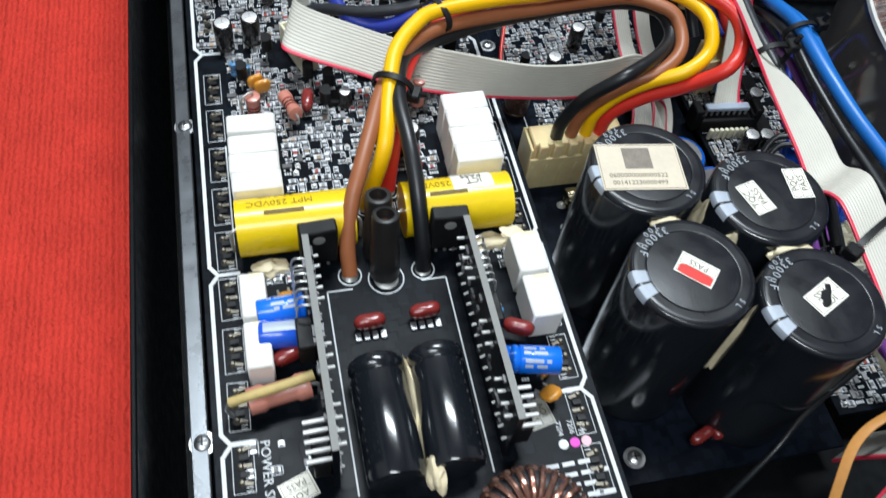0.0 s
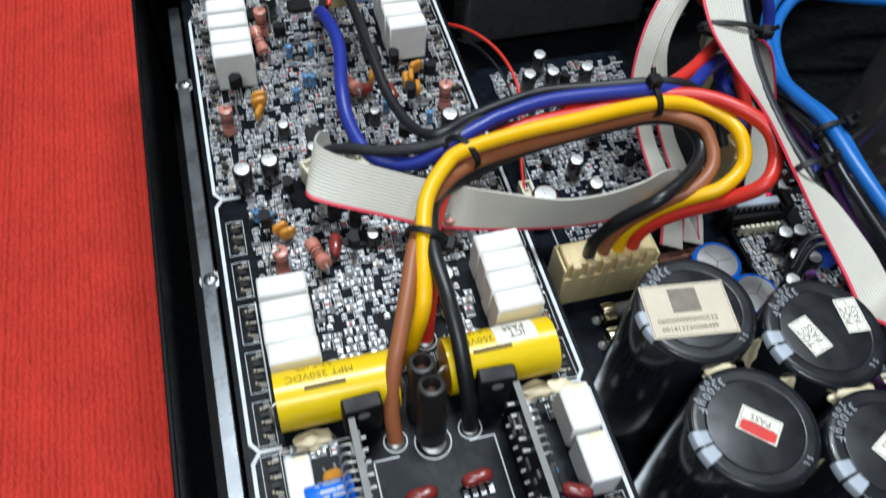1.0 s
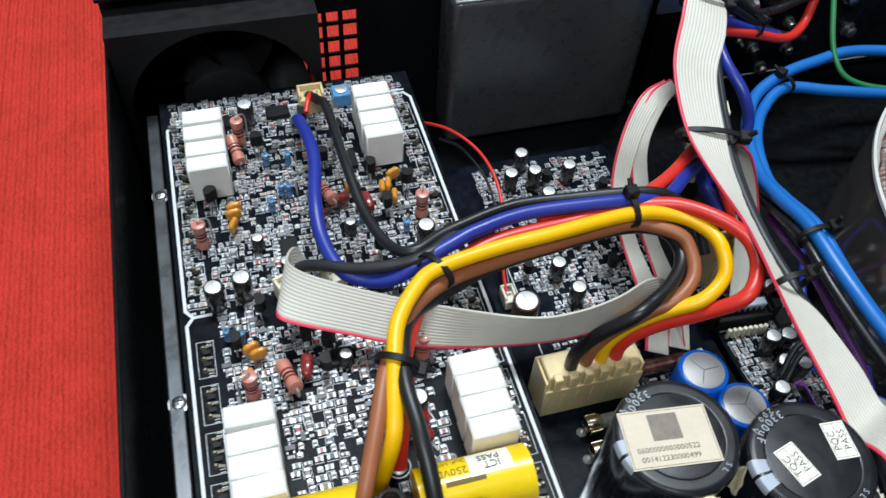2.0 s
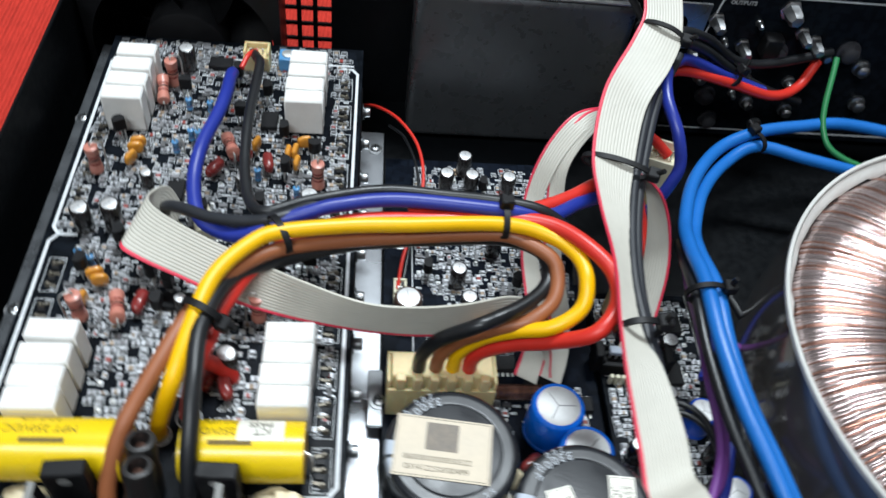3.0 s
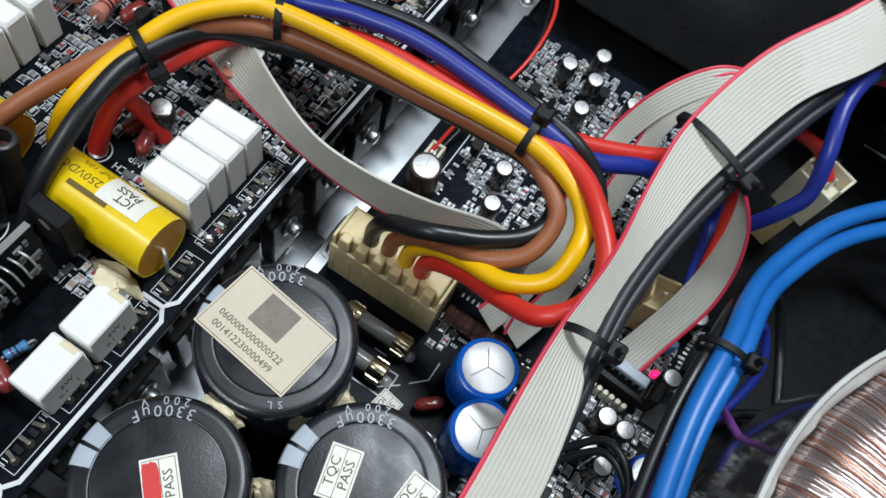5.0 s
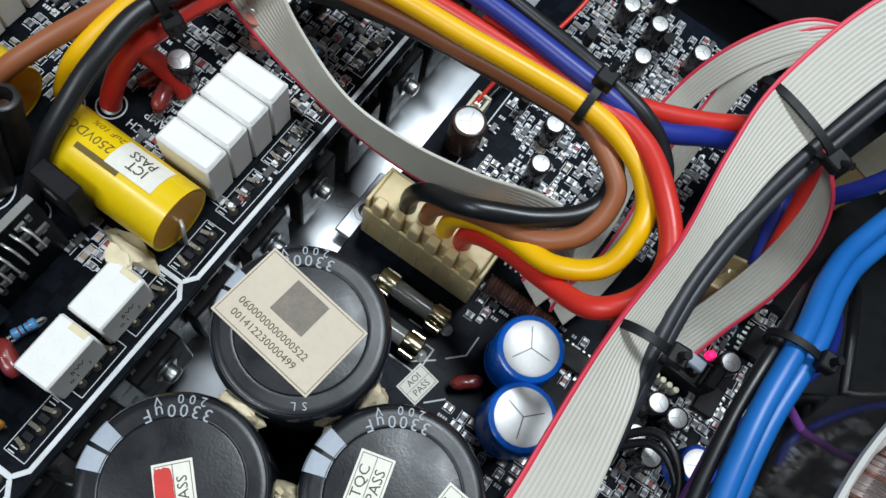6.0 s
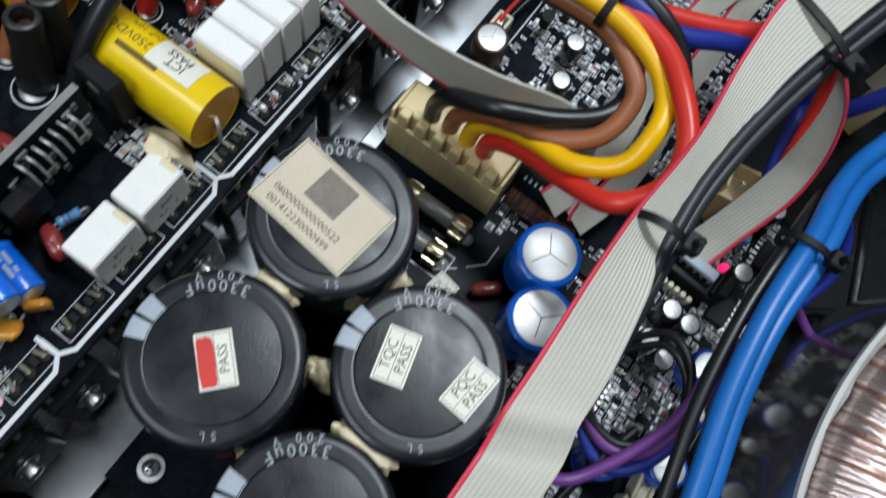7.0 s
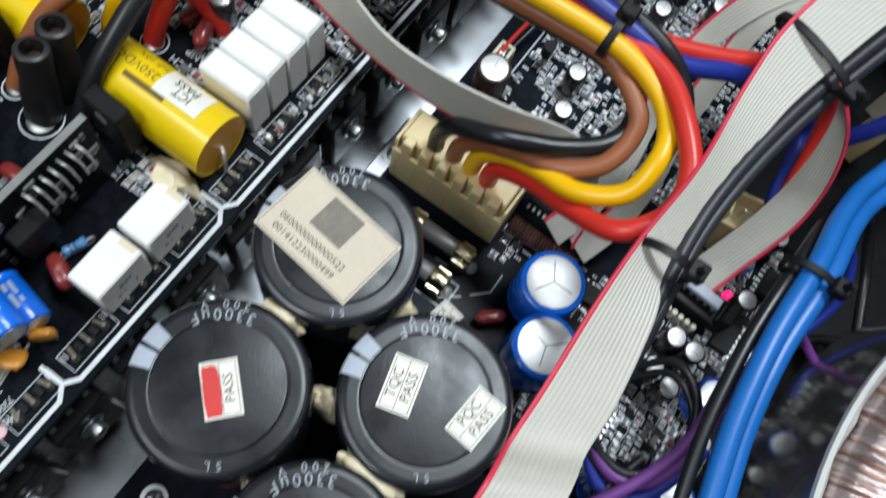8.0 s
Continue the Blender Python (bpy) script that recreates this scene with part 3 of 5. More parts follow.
def scatter(parent, areas, blocked, seed, tag):
    """Fills the areas with rows of surface-mounted parts, leaving the blocked places free."""
    g = random.Random(seed)
    tin, dark, tan, red, silk, lead = (Heap() for _ in range(6))
    for x0, x1, y0, y1, step in areas:
        y = y0
        while y < y1:
            x = x0 + g.uniform(0, 1)
            while x < x1:
                px, py = x + g.uniform(-0.35, 0.35), y + g.uniform(-0.35, 0.35)
                x += step * g.uniform(0.75, 1.25)
                if any(a <= px <= b and c <= py <= d for a, b, c, d in blocked) or g.random() < 0.17:
                    continue
                a = math.pi / 2 * g.randrange(2)
                kind = g.random()
                if kind < 0.72:
                    l, w = g.choice(((2.0, 1.25), (1.6, 0.8), (2.0, 1.25), (2.6, 1.4)))
                    body = dark if kind < 0.47 else tan if kind < 0.66 else red
                    body.box(px, py, 0.04, l * 0.56, w, 0.55, a)
                    for s in (-1, 1):
                        tin.box(px + s * l * 0.42 * math.cos(a), py + s * l * 0.42 * math.sin(a), 0.03, l * 0.3, w * 1.12, 0.6, a)
                    for s in (-1, 1):
                        silk.box(px - s * (w * 0.85) * math.sin(a), py + s * (w * 0.85) * math.cos(a), 0, l * 1.35, 0.18, 0.08, a)
                    if g.random() < 0.7:
                        silk.box(px + l * 0.8 * math.cos(a), py + l * 0.8 * math.sin(a), 0, 0.18, w * 1.6, 0.08, a)
                elif kind < 0.82:
                    dark.box(px, py, 0.1, 2.9, 1.5, 1.0, a)
                    for u, w in ((-0.95, -1.2), (0.95, -1.2), (0, 1.2)):
                        tin.box(px + u * math.cos(a) - w * math.sin(a), py + u * math.sin(a) + w * math.cos(a), 0.03, 0.5, 0.9, 0.4, a)
                elif kind < 0.93:
                    for k in range(g.randrange(2, 5)):
                        silk.box(px + k * 0.75 - 1, py, 0, 0.5, 0.95, 0.08)
                else:
                    lead.box(px, py, 0, 1.0, 1.0, g.uniform(0.5, 1.6), g.uniform(0, 3))
                    silk.box(px, py, 0, 1.7, 1.7, 0.05)
            y += step * 0.88
    tin.done("chip_plating", SMD_TIN, parent, "tinned ends of tiny surface-mounted parts on " + tag)
    dark.done("chip_casing", EPOXY_GREY, parent, "dark bodies of tiny surface-mounted parts on " + tag)
    tan.done("chip_casing", SMD_TAN, parent, "tan bodies of tiny surface-mounted parts on " + tag)
    red.done("chip_casing", SMD_RED, parent, "dark red bodies of tiny surface-mounted parts on " + tag)
    silk.done("chip_print", SILK, parent, "white print marks between the parts on " + tag)
    lead.done("board_solder", SOLDER, parent, "solder joints between the parts on " + tag)


blocked = [(-87.5, -72.5, 15, 46), (-24, -7, 20, 48), (-90, -74, 137, 173), (-27, -9.5, 140, 173), (-52, -33, 18, 30), (-72, -62, 80, 92), (-45, -35, 176, 185)]
scatter(board, [(-71, -25, 17, 50, 3.1), (-86, -9, 50, 176, 2.9), (-94, -4, 177, 191, 2.6), (-94, -88.5, 90, 176, 3.2), (-8.5, -3, 20, 176, 3.4), (-88, -72, -4, 1, 3), (-26, -10, -8, 0, 3), (-90, -74, -58, -46, 7), (-22, -12, -50, -44, 6)], blocked, 7, "the amplifier board")

# ---- rails and transistors below the board ----
rail = thing("heat_sink_rail", -49, 36, 0, "bare aluminium heat sink rail under the amplifier board", "heat sink")
part("side_rail", box(new_bm(), -54.2, 0, 3, 2.0, 316, 40, 0.4), STEEL_GREY, rail)
part("top_flange", box(new_bm(), -53.2, 0, 43.1, 4.6, 318, 1.6, 0.4), STEEL_GREY, rail)
part("web", box(new_bm(), 44, 20, 4.8, 3, 276, 43, 0.4), STEEL_GREY, rail)
part("foot_flange", box(new_bm(), 50.5, 19.7, 3, 22, 277, 1.6, 0.3), ALU_BRIGHT, rail)
part("corner_tab", box(new_bm(), 63, 17, 9.3, 12, 22, 1.5, 0.4), ALU, rail)
part("deck", box(new_bm(), 0, 0, 45.0, 96, 314, 2.6), STEEL_BLACK, rail)


def cross_screw(name, r=3.4):
    s = thing(name, 12, 51.5, 11.0, "small cross-head zinc screw with a washer", "screw", "screws on the metalwork")
    part("washer", turned(new_bm(), (0, 0, -0.2), (0, 0, 1), [(0, 0), (0, r), (0.5, r), (0.6, 0)], 24), STEEL, s)
    bm = turned(new_bm(), (0, 0, 0.4), (0, 0, 1), [(0, 0), (0, r * 0.66), (0.7, r * 0.62), (1.2, r * 0.4), (1.35, 0)], 24)
    head = part("head", bm, STEEL, s)
    bm = new_bm()
    box(bm, 0, 0, 1.6, r * 0.75, 0.45, 0.2)
    box(bm, 0, 0, 1.6, 0.45, r * 0.75, 0.2)
    part("slot", bm, EPOXY, head)
    return s


screw = cross_screw("screw")
again(screw, 21, -60, 12.2)
again(screw, 8.5, 183, 4.6)
again(screw, 19, 122, 12.2)
again(screw, -101.5, 62, 44.2)
again(screw, -101.5, -46, 44.2)
again(screw, -101.5, 150, 44.2)


def power_transistor(y):
    t = thing("power_transistor", -2.6, y, 12, "black power transistor screwed to the heat sink below the board edge", "transistor", "transistors along the heat sink")
    part("body", box(new_bm(), 2.4, 0, 4, 4.8, 14.5, 22, 0.6), EPOXY, t)
    part("washer", rod(new_bm(), (4.8, 0, 18), (5.4, 0, 18), 3.3, 20, 0.2), STEEL_GREY, t)
    part("screw_head", rod(new_bm(), (5.4, 0, 18), (8.2, 0, 18), 2.1, 18, 0.5), STEEL, t)
    for k in (-1, 0, 1):
        part("leg", box(new_bm(), 1.6, k * 5, 25.5, 0.8, 1.3, 10.5), SOLDER, t)
    return t


first = power_transistor(-73.6)
for i in range(1, 14):
    again(first, -2.6, -73.6 + 19.4 * i, 12)


# ---- parts on the amplifier board ----
def cement_resistor(sy, h):
    r = thing("cement_resistor", 0, 0, 0, "white ceramic cement power resistor standing on the board", "resistor", "white cement resistors")
    part("case", box(new_bm(), 0, 0, 0.2, 14, sy, h - 0.5, 0.45), CERAMIC, r)
    bm = new_bm()
    box(bm, 0, 0, h - 1.6, 13.4, sy - 0.7, 1.7, 0.5)
    for v in bm.verts:
        if v.co.z > h - 0.4:
            v.co.z += 0.25 * noise.noise(v.co * 0.4)
    part("potting", bm, CERAMIC_POT, r)
    return r


tall = cement_resistor(6.6, 16.1)
tall.matrix_basis = pose(-15.4 * MM, 22.2 * MM, Z_BOARD * MM)
rows = [(-15.5, 29.1, 0.6), (-15.2, 36.0, -0.5), (-15.3, 42.9, 0.8)]
rows += [(-80.4, 20.0, 0.5), (-80.6, 26.8, -0.6), (-80.4, 33.8, 0.4), (-80.3, 41.8, -1.2)]
rows += [(-82.2, 141.9, 0.4), (-82.0, 149.6, -0.8), (-82.1, 158, 0.6), (-81.8, 166.4, 0)]
rows += [(-18.8, 144.8, 0.5), (-19.0, 152.2, -0.6), (-18.6, 160.2, 0.7), (-18.6, 168, -0.2)]
for x, y, a in rows:
    again(tall, x, y, Z_BOARD, a)


def small_cement(x, y, print_side, w=8.6):
    r = thing("cement_resistor", x, y, Z_BOARD, "small white cement resistor with worn grey print", "resistor", "white cement resistors")
    part("case", box(new_bm(), 0, 0, 0.2, w, 13.2, 11.8, 0.5), CERAMIC, r)
    bm = new_bm()
    m = Matrix.Translation((print_side * (w / 2 + 0.02), 0, 6)) @ Euler((radians(90), 0, radians(90 * print_side))).to_matrix().to_4x4()
    text(bm, "5W", 2.4, m @ flat(0, 1.6, 0))
    text(bm, "0.1", 2.2, m @ flat(-1.8, -1.6, 0))
    text(bm, "J", 2.2, m @ flat(2.4, -1.6, 0))
    part("print", bm, INK, r)
    part("stain", box(new_bm(), w * 0.12, 5.6, 11.6, w * 0.5, 1.6, 0.5, 0.2), GLUE, r, "dried cream glue smear")
    return r


small_cement(-8.6, -12, 1)
small_cement(-8.6, -26.4, 1)
small_cement(-84.6, -14.6, -1, 6.6)
small_cement(-84.6, -29.2, -1, 6.6)


def film_capacitor(x0, x1, y, label_side):
    c = thing("film_capacitor", (x0 + x1) / 2, y, Z_BOARD, "yellow tape-wrapped axial film capacitor lying on the board", "capacitor", "yellow film capacitors")
    h = (x1 - x0) / 2
    r = 8.1
    turned_body = turned(new_bm(), (-h, 0, r), (h, 0, r), [(0.25, 0), (0.25, r - 0.7), (0, r - 0.3), (0, r), (2 * h, r), (2 * h, r - 0.3), (2 * h - 0.25, r - 0.7), (2 * h - 0.25, 0)], 48)
    part("wrap", turned_body, YELLOW_FILM, c)
    for s in (-1, 1):
        part("end_seal", turned(new_bm(), (s * (h - 0.6), 0, r), (s * (h + 2), 0, r), [(0, 0), (0, r - 0.75), (0.55, r - 0.8), (0.7, 0)], 40), YELLOW_END, c, "amber resin end")
        part("lead", tube(new_bm(), [(s * h, 0, r), (s * (h + 1.6), -1, r - 0.3), (s * (h + 2), -1.6, r - 3), (s * (h + 1.8), -1.8, 0.4)], 0.5, 8), SOLDER, c)

    def bent(body, size, x, ang, skew=0.0):
        bm = text(new_bm(), body, size, flat(x, 0, 0, 180))
        for v in bm.verts:
            a = radians(ang) + (v.co.y) / r
            v.co.y, v.co.z = (r + 0.05 + v.co.z * 0.5) * math.sin(a), r + (r + 0.05 + v.co.z * 0.5) * math.cos(a)
        return bm

    part("print", bent("MPT 250VDC", 3.2, -4, 14), INK_BROWN, c)
    part("print", bent("2.2uF 10%", 2.4, -5, 40), INK_BROWN, c)
    def bent_patch(w, h, x, ang, lift):
        bm = box(new_bm(), x, 0, 0, w, h, 0.12)
        bmesh.ops.subdivide_edges(bm, edges=[e for e in bm.edges if abs(e.verts[0].co.y - e.verts[1].co.y) > 0.1], cuts=9)
        for v in bm.verts:
            a = radians(ang) + v.co.y / r
            q = r + lift + v.co.z
            v.co.y, v.co.z = q * math.sin(a), r + q * math.cos(a)
        return bm

    part("maker_mark", bent_patch(11, 1.3, -3, -10, 0.02), INK_BROWN, c, "maker's mark as a dark bar")
    if label_side:
        part("sticker", bent_patch(12, 8, 4.6, 22, 0.06), PAPER_WHITE, c, "white inspection sticker")
        bm = bent("PASS", 3.0, 4.5, 30)
        bent2 = bent("ICT", 3.0, 5, 12)
        for b2 in (bm, bent2):
            for v in b2.verts:
                d = Vector((0, v.co.y, v.co.z - r))
                v.co += d.normalized() * 0.3
            part("sticker_print", b2, INK, c)
    return c


film_capacitor(-87.3, -54.8, 9.4, False)
film_capacitor(-40.6, -8.9, 9.4, True)


def blob(name, x, y, z, sx, sy, sz, seed, mat=None, label="lump of dried cream glue", cat="glue"):
    bm = new_bm()
    bmesh.ops.create_icosphere(bm, subdivisions=3, radius=1)
    for v in bm.verts:
        k = 1 + 0.45 * noise.noise(v.co * 1.6 + Vector((seed, 0, 0))) + 0.12 * noise.noise(v.co * 5 + Vector((0, seed, 0)))
        v.co = Vector((v.co.x * sx, v.co.y * sy, max(v.co.z, -0.3) * sz)) * k
    return single(name, bm, mat or GLUE, label, cat, "glue lumps", at=(x, y, z))


blob("glue", -80, -0.5, 50.5, 5.5, 2.6, 2.8, 1)
blob("glue", -15, -0.6, 50.5, 6.5, 2.6, 2.6, 2)
blob("glue", -12, -5, 61.6, 3.6, 2.0, 0.6, 3)
blob("glue", -48.2, -50, 52, 1.6, 15, 7.5, 4, label="pale strip of dried glue between two capacitors")
blob("glue", -46.5, -68, 58, 2.4, 5.0, 4.0, 5)
blob("glue", -59, 92, 50.4, 4.0, 4.0, 4.0, 12)


def post(x, y, h, lean):
    p = thing("sleeved_post", x, y, Z_BOARD, "hollow black heat-shrink sleeved terminal post", "terminal", "black sleeved posts")
    bm = turned(new_bm(), (0, 0, 0.2), (0.4, lean, h), [(0, 0), (0, 4.0), (1, 4.4), (h * 0.45, 4.2), (h * 0.6, 3.7), (h - 1.5, 3.9), (h - 0.3, 3.7), (h, 3.3), (h, 2.5), (h - 5, 2.3), (h - 5, 0)], 24)
    for v in bm.verts:
        v.co.x += 0.25 * noise.noise(v.co * 0.35)
    part("sleeve", bm, HEAT_SHRINK, p)
    part("conductor", rod(new_bm(), (0.3, lean * 0.8, h - 6), (0.35, lean * 0.9, h - 3.2), 1.5, 12, 0.3), COPPER, p, "copper core inside")
    return p


post(-48.2, -6.6, 22.5, 5.4)
post(-49, 0.8, 22, 5.0)


def tab_transistor(x, y, turn):
    t = thing("tab_transistor", x, y, Z_BOARD, "upright black transistor with a drilled tab", "transistor", "tab transistors", turn=turn)
    part("body", box(new_bm(), 0, 0, 4, 10.4, 4.6, 15, 0.5), EPOXY, t)
    part("hole", rod(new_bm(), (0, -2.4, 15.5), (0, -2.2, 15.5), 1.7, 18), SOLDER, t)
    for k in (-1, 0, 1):
        part("leg", box(new_bm(), k * 2.54, 0, 0, 0.8, 0.5, 4.4), SOLDER, t)


tab_transistor(-66, -0.6, 3)
tab_transistor(-29.5, -0.8, -3)


def daughter_card(x, face, label):
    """A card standing on edge with pins and parts on its outer side."""
    c = thing("daughter_card", x, -36, Z_BOARD, label, "circuit board", "upright cards")
    bm = new_bm()
    box(bm, 0, 0, 0.5, 1.6, 58, 24.5)
    part("card", bm, PCB, c)
    part("card_edge", box(new_bm(), 0, 0, 25, 1.7, 58, 0.25), FIBRE, c, "pale fibre edge")
    g = random.Random(int(abs(x)))
    for i in range(17):
        y = -27 + 3.2 * i
        part("pin", tube(new_bm(), [(-face * 0.8, y, 9 + 0.6 * (i % 2)), (-face * 1.5, y, 9), (-face * 1.9, y, 8.6)], 0.36, 6, 3), PIN_TIN, c)
        if i not in (4, 5, 9, 10, 11):
            part("pin", tube(new_bm(), [(-face * 0.8, y + 1.2, 20), (-face * 2.8, y + 1.2, 20.3)], 0.42, 6, 2), PIN_TIN, c)
    heap, tin = Heap(), Heap()
    for i in range(60):
        y, z = g.uniform(-27, 27), g.uniform(3, 23)
        s = g.choice((-1, 1))
        heap.box(s * 1.1, y, z, 0.6, g.uniform(1, 3), g.uniform(0.8, 2))
        tin.box(s * 1.15, y, z - 0.5, 0.5, g.uniform(0.5, 1.2), g.uniform(0.5, 1.0))
    heap.done("chip_casing", EPOXY_GREY, c, "tiny parts on the card faces")
    tin.done("chip_plating", SMD_TIN, c, "tinned ends of tiny parts on the card")
    part("chip", box(new_bm(), face * 3.0, 6, 7, 4.4, 9, 9, 0.4), EPOXY, c)
    part("chip", box(new_bm(), face * 3.0, -24, 6, 4.4, 8, 9, 0.4), EPOXY, c)
    for i in range(7):
        part("comb_pin", tube(new_bm(), [(face * 0.8, 10 + 2.3 * i, 22), (face * 3.8, 10.3 + 2.3 * i, 21.4), (face * 4.6, 10.4 + 2.3 * i, 16)], 0.3, 6, 4), SOLDER, c)
    for i in range(5):
        part("comb_pin", tube(new_bm(), [(face * 0.8, -18 - 2.4 * i, 17), (face * 6.5, -18 - 2.4 * i, 16.5)], 0.5, 6, 2), PIN_TIN, c)


daughter_card(-69.8, -1, "daughter circuit card standing on edge with pins")
daughter_card(-27.2, 1, "daughter circuit card on edge with comb pins")


def can(name, r, h, sleeve, lid, label, group, vent=True, band=None):
    """An electrolytic capacitor: sleeve with a rolled top and a grooved foot, bright scored lid."""
    c = thing(name, 0, 0, 0, label, "capacitor", group)
    prof = [(0, 0), (0, r * 0.9), (h * 0.03, r), (h * 0.085, r), (h * 0.105, r * 0.95), (h * 0.125, r * 0.89), (h * 0.145, r * 0.95), (h * 0.165, r), (h - r * 0.16, r), (h - r * 0.05, r * 0.95), (h, r * 0.84), (h, r * 0.8), (h - 0.1, 0)]
    skin = part("sleeve", turned(new_bm(), (0, 0, 0), (0, 0, 1), prof, 32), sleeve, c)
    cap = part("lid", turned(new_bm(), (0, 0, h - 0.15), (0, 0, h + 1), [(0, r * 0.82), (0.2, r * 0.8), (0.26, r * 0.74), (0.2, 0)], 32), lid, c, "bright aluminium lid")
    if vent:
        # Thin dark strips laid on the lid paint the shade of its scored grooves.
        bm = new_bm()
        for a in (90, 210, 330):
            box(bm, r * 0.36 * math.cos(radians(a)), r * 0.36 * math.sin(radians(a)), h + 0.02, r * 0.72, max(0.12, r * 0.035), 0.08, 0, a)
        part("vent_score", bm, EPOXY_GREY, cap)
    if band:
        bm = new_bm()
        n = 8
        ring = []
        for i in range(n + 1):
            a = radians(-25 + 50 * i / n)
            ring.append([bm.verts.new(((r + 0.08) * math.cos(a), (r + 0.08) * math.sin(a), z)) for z in (h * 0.18, h * 0.9)])
        for a, b in zip(ring, ring[1:]):
            bm.faces.new((a[0], b[0], b[1], a[1]))
        part("stripe", bm, band, skin)
    return c


def lay(ob, x, y, z, turn, pitch=90):
    ob.matrix_basis = Matrix.Translation((x * MM, y * MM, z * MM)) @ Euler((0, radians(pitch), radians(turn))).to_matrix().to_4x4()
    return ob


lying = can("lying_capacitor", 7.2, 32, CAN, CAN, "glossy black electrolytic capacitor lying on the board", "two lying capacitors", False)
lying.matrix_basis = Matrix.Translation((-56.4 * MM, -37 * MM, 57.6 * MM)) @ Euler((radians(90), 0, radians(1))).to_matrix().to_4x4() @ Euler((0, 0, radians(205))).to_matrix().to_4x4()
copy_thing(lying, Matrix.Translation((-40.6 * MM, -36.4 * MM, 57.6 * MM)) @ Euler((radians(90), 0, radians(-1))).to_matrix().to_4x4() @ Euler((0, 0, radians(150))).to_matrix().to_4x4())

def sleeve_print(c, r, rows):
    """Pale strokes of unreadable print and a stripe wrapped on a small sleeve."""
    skin = next(k for k in c.children if k.name.startswith("sleeve"))
    for a0, a1, z0, z1 in rows:
        bm = new_bm()
        ring = []
        for i in range(4):
            a = radians(a0 + (a1 - a0) * i / 3)
            ring.append([bm.verts.new(((r + 0.07) * math.cos(a), (r + 0.07) * math.sin(a), z)) for z in (z0, z1)])
        for a, b in zip(ring, ring[1:]):
            bm.faces.new((a[0], b[0], b[1], a[1]))
        part("print", bm, FIBRE_BLUE, skin, "pale print")


STROKES = [(a, a + 14, z, z + l) for a, z, l in ((150, 2.6, 3.2), (150, 6.6, 1.4), (172, 2.6, 1.8), (172, 5.2, 3.4), (206, 3, 4.6), (206, 8.4, 1.2), (228, 3, 2.0), (228, 6, 2.6))]
bluecan = can("blue_capacitor", 3.6, 12.4, BLUE_SLEEVE, CAN_ALU, "small bright blue electrolytic capacitor lying sideways", "small blue capacitors", False)
sleeve_print(bluecan, 3.6, STROKES)
lay(bluecan, -71.8, -19.2, 60.6, 183)
royal = can("blue_capacitor", 3.7, 12.4, NAVY_SLEEVE, CAN_ALU, "small royal blue electrolytic capacitor with a pale stripe", "small blue capacitors", False)
sleeve_print(royal, 3.7, [(165, 212, 1.8, 11.2)] + [(a + 75, b + 75, y0, y1) for a, b, y0, y1 in STROKES[:4]])
lay(royal, -71.9, -26.9, 60.2, 177)
for x, y, z, a in ((-23, -45.2, 65.0, -12), (-24.2, -41.3, 57.4, -11)):
    copy_thing(bluecan, Matrix.Translation((x * MM, y * MM, z * MM)) @ Euler((0, radians(90), radians(a))).to_matrix().to_4x4())


def dipped(name, mat, sx, sy, sz, label, group):
    """A dipped drop-shaped part on two wire legs."""
    d = thing(name, 0, 0, 0, label, "capacitor", group)
    bm = new_bm()
    bmesh.ops.create_icosphere(bm, subdivisions=3, radius=1)
    for v in bm.verts:
        c = v.co.copy()
        k = (abs(c.x) ** 3 + abs(c.y) ** 3 + abs(c.z) ** 3) ** (-1 / 3)
        v.co = Vector((c.x * k * sx, c.y * k * sy, c.z * k * sz + sz + 1.6)) * (1 + 0.05 * noise.noise(c * 2))
    part("body", bm, mat, d)
    for s in (-1, 1):
        part("leg", rod(new_bm(), (s * sx * 0.55, 0, 0), (s * sx * 0.5, 0, 2.4), 0.35, 8), SOLDER, d)
    return d


maroon = dipped("film_chip", DIP_MAROON, 4.3, 1.9, 2.3, "dark red dipped film capacitor on bright solder legs", "dark red capacitors")
maroon.matrix_basis = pose(-55.2 * MM, -23 * MM, Z_BOARD * MM, 0, 0, 2)
for x, y, z, a in ((-39.8, -22, 50, 4), (-77.5, -31, 53, 20), (-16.4, -32.6, 53, -25), (-62, 60, 50, 80), (-40, 125, 50, 10), (-48, 118, 50, 60), (-30, 122, 50, 100), (-38, 34, 50, 70), (-33, 31, 50, 110)):
    again(maroon, x, y, z, a)
for x, y in ((-55.2, -24), (-39.8, -23)):
    for k in range(4):
        single("chip_resistor", box(new_bm(), 0, 0, 0, 1.6, 2.4, 0.8, 0.1), SMD_TIN, "tinned chip resistor on the black board", "resistor", "chip resistors", at=(x - 3.4 + 2.3 * k, y - 1.6, 50.03))

orange = dipped("disc_capacitor", DIP_ORANGE, 2.7, 1.1, 2.6, "orange dipped disc capacitor on wire legs", "orange disc capacitors")
orange.matrix_basis = pose(-76 * MM, 129 * MM, Z_BOARD * MM, 0, 0, 8)
for x, y, z, a, tl in ((-76.4, 126, 50, 6, 0), (-77, 121, 50, 60, 0), (-77.6, 70, 50, 20, 0), (-75.6, 67.5, 50, 10, 0), (-79, 60, 50, 80, 0), (-18, 133, 50, 15, 0), (-21, 128, 50, 80, 0), (-23.4, 127, 50, 85, 0), (-35, 131, 50, 70, 0), (-77, -9.6, 54, 10, 70), (-14, -48.5, 52, 30, 60), (-11, -44.5, 50, 45, 0), (-20, 122, 50, 80, 0)):
    again(orange, x, y, z, a, tl)


